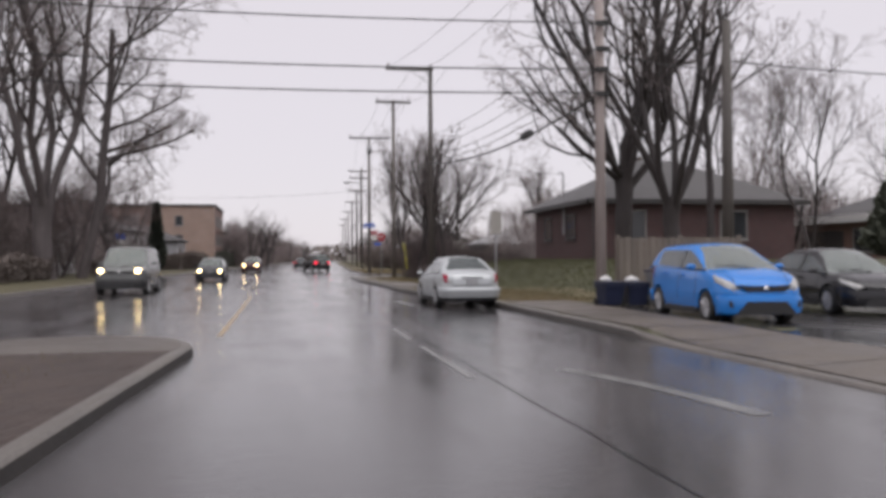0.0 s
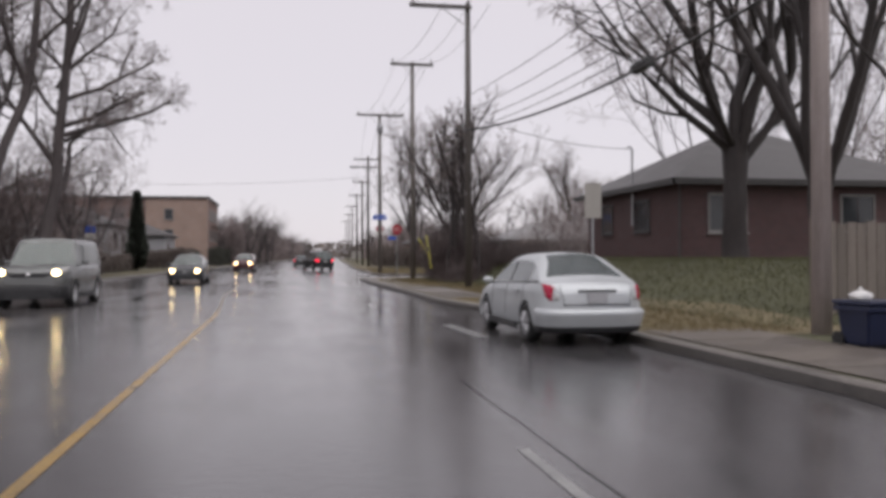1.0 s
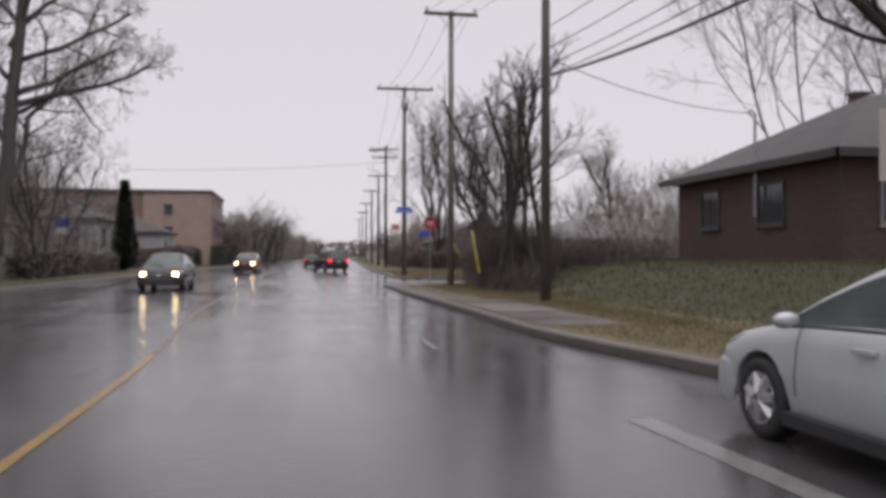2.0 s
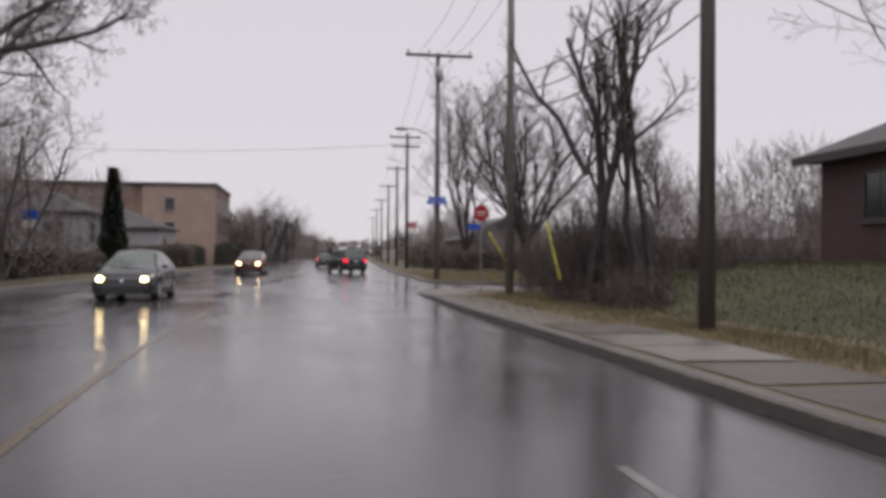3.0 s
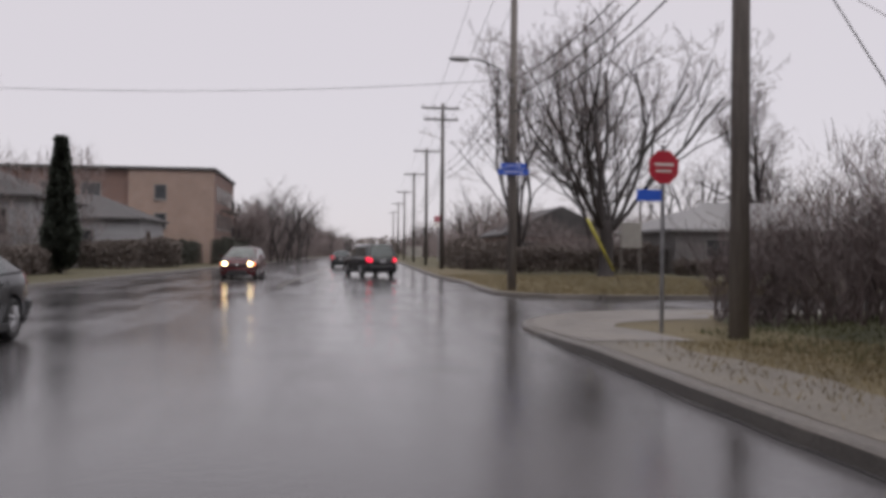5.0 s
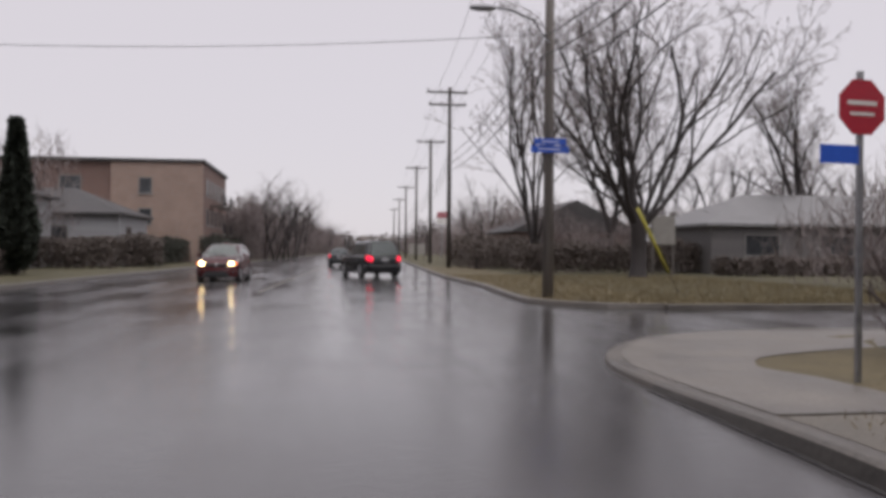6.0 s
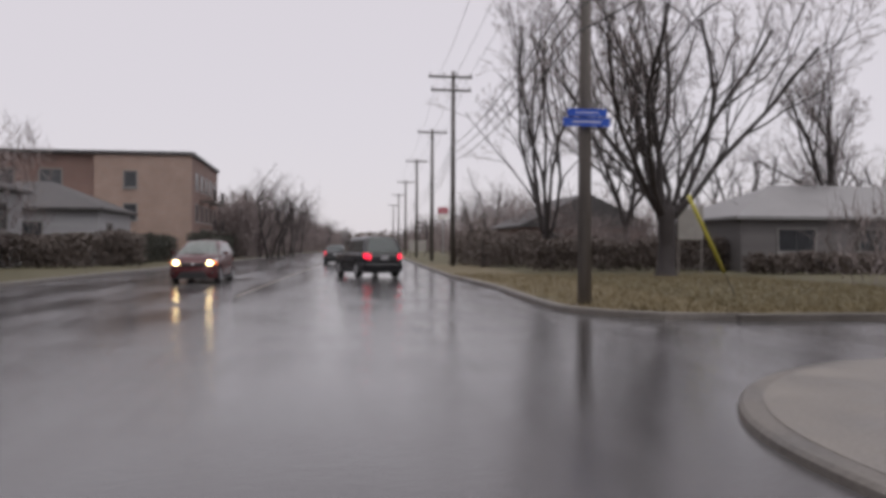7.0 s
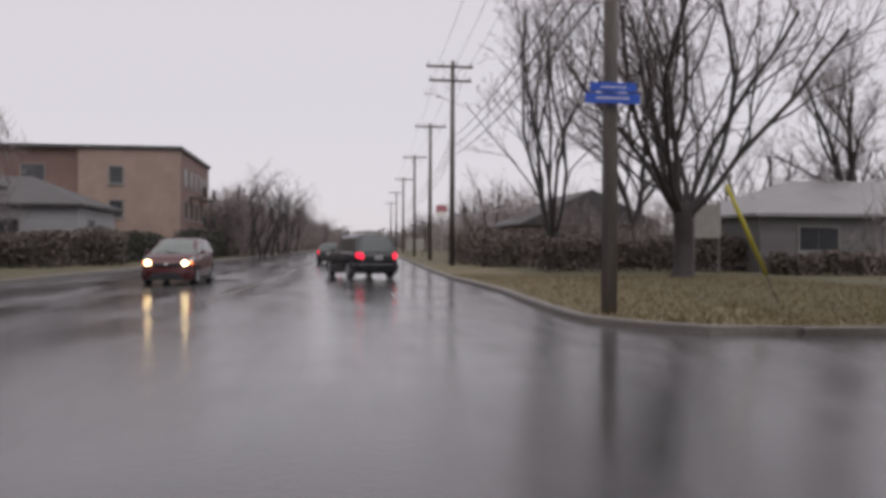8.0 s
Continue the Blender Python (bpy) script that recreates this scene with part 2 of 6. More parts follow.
LENS_RED = surface("red lamp lens", (0.30, 0.004, 0.028), (0.44, 0.008, 0.05), 8, 0.12, bump=0)
LAMP_ON = glow("lit headlamp", (1.0, 0.74, 0.36), 13.0)
AMBER_ON = glow("lit amber lamp", (1.0, 0.22, 0.05), 2.2)
TAIL_ON = glow("lit tail lamp", (1.0, 0.02, 0.06), 1.3)
PLATE = surface("plate", (0.28, 0.28, 0.29), (0.38, 0.38, 0.39), 6, 0.4, bump=0)


# ---- building blocks ----
def mesh_of(bm, name):
    me = bpy.data.meshes.new(name)
    bm.to_mesh(me)
    bm.free()
    return me


def part(name, bm, mat, parent=None, label="", smooth=False):
    """Links a bmesh (or a mesh) as one object, under its thing when a parent is given."""
    me = mesh_of(bm, name) if isinstance(bm, bmesh.types.BMesh) else bm
    if mat is not None:
        me.materials.clear()
        me.materials.append(mat)
    if smooth:
        me.shade_smooth()
    ob = new(name, me)
    ob.parent = parent
    if label:
        ob["label"] = label
    return ob


def thing(name, m, label, category, group="", kind=""):
    ob = new(name)
    ob.matrix_basis = m
    ob.empty_display_size = 0.2
    return tagged(ob, label, category, group, kind)


def box(bm, x0, y0, z0, x1, y1, z1, bevel=0.0):
    vs = [bm.verts.new((x, y, z)) for z in (z0, z1) for x, y in ((x0, y0), (x1, y0), (x1, y1), (x0, y1))]
    fs = [bm.faces.new([vs[i] for i in q]) for q in ((3, 2, 1, 0), (4, 5, 6, 7), (0, 1, 5, 4), (1, 2, 6, 5), (2, 3, 7, 6), (3, 0, 4, 7))]
    if bevel:
        bmesh.ops.bevel(bm, geom=list({e for f in fs for e in f.edges}), offset=bevel, segments=2, affect="EDGES", profile=0.6)
    return bm


def boxed(x0, y0, z0, x1, y1, z1, bevel=0.0):
    return box(bmesh.new(), x0, y0, z0, x1, y1, z1, bevel)


def tube(bm, pts, radii, sides=8, cap=True):
    """A tapered tube along a line of points."""
    rings = []
    for i, p in enumerate(pts):
        p = Vector(p)
        d = (Vector(pts[min(i + 1, len(pts) - 1)]) - Vector(pts[max(i - 1, 0)])).normalized()
        u = d.orthogonal().normalized() if abs(d.z) < 0.9 else Vector((1, 0, 0)).cross(d).normalized()
        v = d.cross(u)
        r = radii[i] if isinstance(radii, (list, tuple)) else radii
        rings.append([bm.verts.new(p + (u * math.cos(a) + v * math.sin(a)) * r) for a in (2 * math.pi * k / sides for k in range(sides))])
    for a, b in zip(rings, rings[1:]):
        for k in range(sides):
            bm.faces.new((a[k], a[(k + 1) % sides], b[(k + 1) % sides], b[k]))
    if cap:
        bm.faces.new(rings[0][::-1])
        bm.faces.new(rings[-1])
    return bm


def tubed(pts, radii, sides=8):
    return tube(bmesh.new(), pts, radii, sides)


def prism(bm, outline, axis, a, b, bevel=0.0):
    """A flat outline of (u, v) pulled from a to b along x, y or z."""
    put = {"x": lambda u, v, w: (w, u, v), "y": lambda u, v, w: (u, w, v), "z": lambda u, v, w: (u, v, w)}[axis]
    lo, hi = [bm.verts.new(put(u, v, a)) for u, v in outline], [bm.verts.new(put(u, v, b)) for u, v in outline]
    n = len(outline)
    fs = [bm.faces.new(lo[::-1]), bm.faces.new(hi)] + [bm.faces.new((lo[k], lo[(k + 1) % n], hi[(k + 1) % n], hi[k])) for k in range(n)]
    bmesh.ops.recalc_face_normals(bm, faces=fs)
    if bevel:
        bmesh.ops.bevel(bm, geom=list({e for f in fs for e in f.edges}), offset=bevel, segments=1, affect="EDGES")
    return bm


def sheet(rows):
    """A surface through rows of points."""
    verts = [p for r in rows for p in r]
    n = len(rows[0])
    faces = [(i * n + j, i * n + j + 1, (i + 1) * n + j + 1, (i + 1) * n + j) for i in range(len(rows) - 1) for j in range(n - 1)]
    me = bpy.data.meshes.new("sheet")
    me.from_pydata(verts, [], faces)
    me.update()
    if me.polygons[0].normal.z < 0:
        me.flip_normals()
    return me


# ---- the lie of the land ----
def bend(y):
    """How far the street has swung to the right at y."""
    return 0.0 if y < 25 else 0.055 * (y - 25) ** 2 / 130 if y < 90 else 1.79 + 0.055 * (y - 90)


def smooth(a, b, v):
    k = min(1.0, max(0.0, (v - a) / (b - a)))
    return k * k * (3 - 2 * k)


def kerb_near(y):
    """The right-hand road edge before the side street."""
    x = 5.85 - 1.05 * smooth(25, 34, y) - 0.35 * smooth(36, 56, y) + 0.2 * smooth(47, 55, y)
    return x if y < 56.2 else 9.2 - math.sqrt(max(0, 4.55 ** 2 - (y - 56.2) ** 2))


def kerb_far(y):
    """The right-hand road edge past the side street."""
    if y < 69.3:
        return 9.6 - math.sqrt(max(0, 3.0 ** 2 - (69.3 - y) ** 2))
    return 6.6 + 0.5 * smooth(69, 80, y) + max(0, bend(y) - bend(88))


def kerb_left(y):
    return -10.0 + bend(y)


def rise(x, y):
    """The height of the ground beside the road on the near right."""
    e = kerb_near(y)
    low = 0.14 if y > 13 else 0.03 + 0.11 * smooth(11.5, 14.0, y) + 0.09 * smooth(0.0, 2.0, x - e) * (1 - smooth(11.5, 14.0, y))
    bank = 1.05 * smooth(7.5, 14.0, x) * smooth(21.5, 27.0, y) * (1 - smooth(52, 60, y))
    low -= 0.06 * smooth(52, 56, y) + 0.06 * smooth(7.8, 9.0, x) * smooth(12, 14, y) * (1 - smooth(19.8, 21.8, y))
    return low + bank + 0.03 * noise.noise((x * 0.5, y * 0.5, 0)) * smooth(0.3, 2.5, x - e) * smooth(20, 24, y)


def road_z(x, y):
    u = x - bend(y)
    return 0.03 * (u + 16) / 10 if u < -6 else 0.03 if u < 0 else 0.03 * (1 - u / 14)


def structure(name, me, mat, label, category):
    return tagged(part(name, me, mat), label, category, kind="structure")


structure("ground", sheet([[(-1500, -600, -0.06), (1500, -600, -0.06)], [(-1500, 2600, -0.06), (1500, 2600, -0.06)]]), GRASS, "wet brown and green ground stretching to the horizon", "ground")
ys = [-45 + 3 * i for i in range(60)] + [140 + 20 * i for i in range(40)]
structure("road", sheet([[(-16 + bend(y), y, 0), (-6 + bend(y), y, 0.03), (0 + bend(y), y, 0.03), (14 + bend(y), y, 0)] for y in ys]), ASPHALT, "wide rain-soaked grey asphalt street with glossy puddles", "road")
structure("road_side_street", sheet([[(14.3, 56, -0.004), (14.3, 70, -0.004)], [(90, 56, -0.004), (90, 70, -0.004)]]), ASPHALT, "wet asphalt side street joining the main street", "road")


def strip(name, edge, lo, hi, step, spans, height, mat, label):
    """Ground from a road edge outwards; spans: distances from the edge."""
    n = int((hi - lo) / step)
    rows = []
    for i in range(n + 1):
        y = lo + (hi - lo) * i / n
        e = edge(y)
        rows.append([(e + s, y, height(e + s, y)) for s in spans])
    return structure(name, sheet(rows), mat, label, "ground")


SP = [0.0, 0.35, 0.8, 1.3, 1.8, 2.4, 3, 3.7, 4.5, 5.5, 6.5, 7.5, 8.5, 9.5, 11, 14, 20, 30, 60]
strip("ground_bank", kerb_near, -45, 60.7, 0.7, SP, rise, LAWN, "sloping lawn of patchy wet green grass above the kerb")
strip("ground_corner", kerb_far, 66.3, 400, 1.5, [0, 0.5, 1, 2, 3.5, 6, 10, 20, 60, 120], lambda x, y: 0.13 + 0.02 * noise.noise((x, y, 3)), GRASS, "flat verge of brown grass past the side street")
strip("ground_left", kerb_left, -45, 400, 3.0, [0, -0.5, -1.5, -3, -6, -10, -20, -60, -160], lambda x, y: 0.13, GRASS, "brown winter grass beside the far kerb")


def kerbing(name, edge, lo, hi, step, side, top, label):
    """A kerb with a worn, rounded top edge, on the road side of an edge."""
    n = int((hi - lo) / step)
    rows = []
    for i in range(n + 1):
        y = lo + (hi - lo) * i / n
        e, h = edge(y), top(y)
        d = (edge(y + 0.01) - edge(y - 0.01)) / 0.02 if lo + 0.05 < y < hi - 0.05 else 0
        d = max(-6, min(6, d))
        nx, ny = -side / math.hypot(1, d), side * d / math.hypot(1, d)
        w = 0.008 * noise.noise((y * 1.3, e, 5))
        rows.append([(e + nx * o, y + ny * o, z) for o, z in ((-0.04, h + 0.004 + w), (0.12, h + 0.006 + w), (0.155, h - 0.02 + w), (0.18, -0.03))])
    return structure(name, sheet(rows), KERB, label, "kerb")


# A darker strip runs down the kerb face and into the gutter.
KERB_DARK = surface("dark kerb face", (0.035, 0.031, 0.029), (0.085, 0.077, 0.07), 2.5, 0.45, 0.65, bump=0.4, fine=22)
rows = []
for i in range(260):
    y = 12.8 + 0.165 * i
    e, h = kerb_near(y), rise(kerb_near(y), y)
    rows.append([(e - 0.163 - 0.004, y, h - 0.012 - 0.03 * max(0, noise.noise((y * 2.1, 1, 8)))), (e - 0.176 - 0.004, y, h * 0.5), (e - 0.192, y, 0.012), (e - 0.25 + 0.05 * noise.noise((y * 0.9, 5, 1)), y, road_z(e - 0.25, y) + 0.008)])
structure("kerb_dark_face", sheet(rows), KERB_DARK, "dark strip on the kerb face and gutter", "kerb")
kerbing("kerb_near", kerb_near, -45, 60.7, 0.35, 1, lambda y: 0.05 + 0.10 * smooth(11.5, 14, y) - 0.06 * smooth(52, 56, y), "worn grey concrete kerb, dropped at the driveway")
for nm, xx, yy, zz in (("kerb_side_near", 8.6, 60.66, 0.1), ("kerb_side_far", 9.1, 66.16, 0.14)):
    structure(nm, mesh_of(boxed(xx, yy, -0.03, 95, yy + 0.16, zz, 0.01), nm), KERB, "concrete kerb along the side street", "kerb")
kerbing("kerb_far", kerb_far, 66.3, 300, 0.5, 1, lambda y: 0.14, "grey concrete kerb rounding the corner")
kerbing("kerb_left", kerb_left, -45, 300, 2.0, -1, lambda y: 0.14, "grey concrete kerb on the far side")

# concrete median whose rounded end the camera passes
outer = [(-2.3, -40), (-1.90, 0), (-1.60, 5.6), (-1.26, 11.2), (-1.18, 12.2), (-1.36, 13.0), (-1.75, 13.7), (-2.4, 14.1), (-3.2, 14.2), (-4.1, 13.95), (-4.8, 13.3), (-5.1, 12.0), (-5.1, -40)]
for _ in range(2):
    # round the corners of the nose
    pairs = list(zip(outer, outer[1:]))
    outer = [outer[0]] + [q for (xa, ya), (xb, yb) in pairs for q in ((xa * 0.75 + xb * 0.25, ya * 0.75 + yb * 0.25), (xa * 0.25 + xb * 0.75, ya * 0.25 + yb * 0.75))] + [outer[-1]]


def inset(poly, d):
    n, out = len(poly), []
    for k in range(n):
        a, b, c = Vector(poly[k - 1]), Vector(poly[k]), Vector(poly[(k + 1) % n])
        u, v = (b - a).normalized(), (c - b).normalized()
        m = (Vector((-u.y, u.x)) + Vector((-v.y, v.x)))
        m = m.normalized() * d / max(0.35, m.normalized().dot(Vector((-u.y, u.x))))
        out.append(tuple(b + m))
    return out


bm = bmesh.new()
loops = [[bm.verts.new((x, y, z)) for x, y in p] for p, z in ((outer, 0.0), (inset(outer, 0.02), 0.13), (inset(outer, 0.05), 0.155), (inset(outer, 0.18), 0.16))]
for a, b in zip(loops, loops[1:]):
    for k in range(len(a)):
        bm.faces.new((a[k], a[(k + 1) % len(a)], b[(k + 1) % len(a)], b[k]))
bmesh.ops.recalc_face_normals(bm, faces=bm.faces)
MEDIAN_CONCRETE = surface("worn wet median concrete", (0.06, 0.054, 0.048), (0.165, 0.15, 0.135), 1.3, 0.4, 0.65, bump=0.35, fine=26, vary=0.12)
MEDIAN_FACE = surface("dark median kerb face", (0.012, 0.0105, 0.010), (0.04, 0.035, 0.032), 2.2, 0.5, 0.7, bump=0.4, fine=24)
structure("median", mesh_of(bm, "median"), MEDIAN_CONCRETE, "raised concrete median kerb with a rounded end", "median")
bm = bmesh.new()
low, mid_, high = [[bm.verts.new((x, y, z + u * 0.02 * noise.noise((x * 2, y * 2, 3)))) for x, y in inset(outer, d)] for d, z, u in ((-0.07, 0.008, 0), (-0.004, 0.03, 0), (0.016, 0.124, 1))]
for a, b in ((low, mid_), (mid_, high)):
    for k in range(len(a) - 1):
        # the dark band stops part way round the nose
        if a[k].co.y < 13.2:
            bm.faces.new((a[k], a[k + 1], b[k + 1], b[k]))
bmesh.ops.recalc_face_normals(bm, faces=bm.faces)
structure("median_stain", mesh_of(bm, "median_stain"), MEDIAN_FACE, "dark band on the face of the median kerb", "kerb")
bed = inset(outer, 0.16)
SOIL_END = 11.5
right = [q for q in bed[:len(bed) // 2] if q[1] < SOIL_END]
# a gently lumpy bed, finer where the camera passes it
rows = []
for i in range(70):
    y = -40 + (SOIL_END + 40) * (i / 69) ** 0.35
    xr = float(np.interp(y, [q[1] for q in right] + [SOIL_END], [q[0] for q in right] + [-1.4]))
    rows.append([(-4.94 + (xr + 4.94) * k / 40, y, 0.15 + (0.022 * noise.noise((k * 0.7, y * 6, 2)) + 0.012 if 0 < k < 40 else 0)) for k in range(41)])
structure("ground_median", sheet(rows), SOIL, "bare brown soil and leaf litter inside the median", "soil")
bm = bmesh.new()
nose = [(-1.4, SOIL_END)] + [q for q in bed if q[1] > SOIL_END] + [(-4.94, SOIL_END)]
top = [bm.verts.new((x, y, 0.164)) for x, y in nose]
foot = [bm.verts.new((x, y, 0.10)) for x, y in nose]
bm.faces.new(top)
for k in range(len(top)):
    bm.faces.new((foot[k], foot[(k + 1) % len(top)], top[(k + 1) % len(top)], top[k]))
bmesh.ops.recalc_face_normals(bm, faces=bm.faces)
NOSE_SLAB = surface("brown-stained wet concrete", (0.048, 0.041, 0.036), (0.125, 0.108, 0.095), 1.1, 0.4, 0.65, bump=0.35, fine=20, vary=0.1)
structure("median_nose", mesh_of(bm, "median_nose"), NOSE_SLAB, "brown-stained concrete slab filling the end of the median", "median")

SANDY = surface("sandy wet grit", (0.085, 0.074, 0.060), (0.21, 0.188, 0.158), 1.6, 0.5, 0.7, bump=0.5, fine=22, dist=0.03)
DIRTY = surface("dirty wet concrete", (0.06, 0.05, 0.043), (0.145, 0.124, 0.104), 1.4, 0.4, 0.65, bump=0.3, fine=22, vary=0.12)
# ---- road markings and seams ----
def stripe(name, pts, width, mat, label, lift=0.005):
    rows = []
    for i, (x, y) in enumerate(pts):
        a, b = Vector(pts[max(0, i - 1)]), Vector(pts[min(len(pts) - 1, i + 1)])
        d = (b - a).normalized()
        z = road_z(x, y) + lift
        rows.append([(x - d.y * width / 2, y + d.x * width / 2, z), (x + d.y * width / 2, y - d.x * width / 2, z)])
    return structure(name, sheet(rows), mat, label, "road marking")


def along(x, lo, hi, step=2.0):
    n = max(1, int((hi - lo) / step))
    return [(x + bend(lo + (hi - lo) * i / n), lo + (hi - lo) * i / n) for i in range(n + 1)]


def centre(lo, hi, shift):
    n = max(1, int((hi - lo) / 2))
    out = []
    for i in range(n + 1):
        y = lo + (hi - lo) * i / n
        out.append((-1.05 - 0.6 * smooth(28, 42, y) + bend(y) + shift, y))
    return out


YELLOW_FAINT = surface("nearly worn-off yellow paint", (0.065, 0.058, 0.05), (0.17, 0.125, 0.065), 2.6, 0.25, 0.4, bump=0.15, fine=20)
stripe("marking_yellow", centre(14.85, 31, 0.0), 0.095, YELLOW_PAINT, "worn yellow centre line on the wet road")
stripe("marking_yellow_worn", centre(31, 47, 0.0), 0.10, YELLOW_FAINT, "nearly worn-off yellow centre line on wet asphalt")
stripe("marking_yellow_far", centre(74, 300, 0.0), 0.10, YELLOW_FAINT, "worn yellow centre line past the side street")
for lo, long in ((-3, 3.2), (9.1, 3.4), (13.7, 1.9), (31.2, 1.7), (75, 3), (84, 3), (93, 3), (102, 3)):
    stripe("marking_dash", [(x + 0.65 * smooth(20, 32, lo), y) for x, y in along(2.05, lo, lo + long)], 0.085, WHITE_PAINT, "worn white lane dash on wet asphalt")
stripe("marking_taper", [(3.95, 6.45), (3.83, 7.4), (3.66, 8.3), (3.4, 9.2), (3.25, 9.6)], 0.19, WHITE_PAINT, "worn white turning line on wet asphalt")
stripe("marking_edge", [(3.62, 23.4), (3.5, 25.9)], 0.22, WHITE_PAINT, "worn white mark on wet asphalt")
for x, lo, hi in ((2.28, -10, 19), (-4.9, 14, 90)):
    pts = [(px + 0.05 * noise.noise((py * 0.6, x, 1)), py) for px, py in along(x, lo, hi, 0.8)]
    stripe("seam", pts, 0.024, SEAM, "thin dark tar seam along the lane", 0.006)

# ---- vehicles ----
def loft(sections):
    bm = bmesh.new()
    rings = [[bm.verts.new(p) for p in s] for s in sections]
    n = len(rings[0])
    for a, b in zip(rings, rings[1:]):
        for k in range(n):
            bm.faces.new((a[k], a[(k + 1) % n], b[(k + 1) % n], b[k]))
    bm.faces.new(rings[0])
    bm.faces.new(rings[-1])
    bmesh.ops.recalc_face_normals(bm, faces=bm.faces)
    return bm


def at_line(line, y):
    for (a, za), (b, zb) in zip(line, line[1:]):
        if a <= y <= b:
            return za + (zb - za) * (y - a) / (b - a)
    return line[0][1] if y < line[0][0] else line[-1][1]


def carve(bm, cutters):
    """The mesh with cylinders (y, z, r) cut across it, for wheel arches."""
    body = new("carved", mesh_of(bm, "carved"))
    extra = []
    for y, z, r, half in cutters:
        c = bmesh.new()
        bmesh.ops.create_cone(c, cap_ends=True, segments=28, radius1=r, radius2=r, depth=half * 2, matrix=Matrix.Translation((0, y, z)) @ Matrix.Rotation(math.pi / 2, 4, "Y"))
        extra.append(new("cutter", mesh_of(c, "cutter")))
        mod = body.modifiers.new("arch", "BOOLEAN")
        mod.object, mod.operation, mod.solver = extra[-1], "DIFFERENCE", "EXACT"
    graph = bpy.context.evaluated_depsgraph_get()
    graph.update()
    me = bpy.data.meshes.new_from_object(body.evaluated_get(graph))
    for o in (body, *extra):
        bpy.data.objects.remove(o)
    return me


def rounded(me, degrees=38):
    me.shade_smooth()
    me.set_sharp_from_angle(angle=radians(degrees))
    return me


def blob(sx, sy, sz, m):
    bm = bmesh.new()
    bmesh.ops.create_uvsphere(bm, u_segments=14, v_segments=9, radius=1.0, matrix=m @ Matrix.Diagonal((sx, sy, sz, 1)))
    return bm


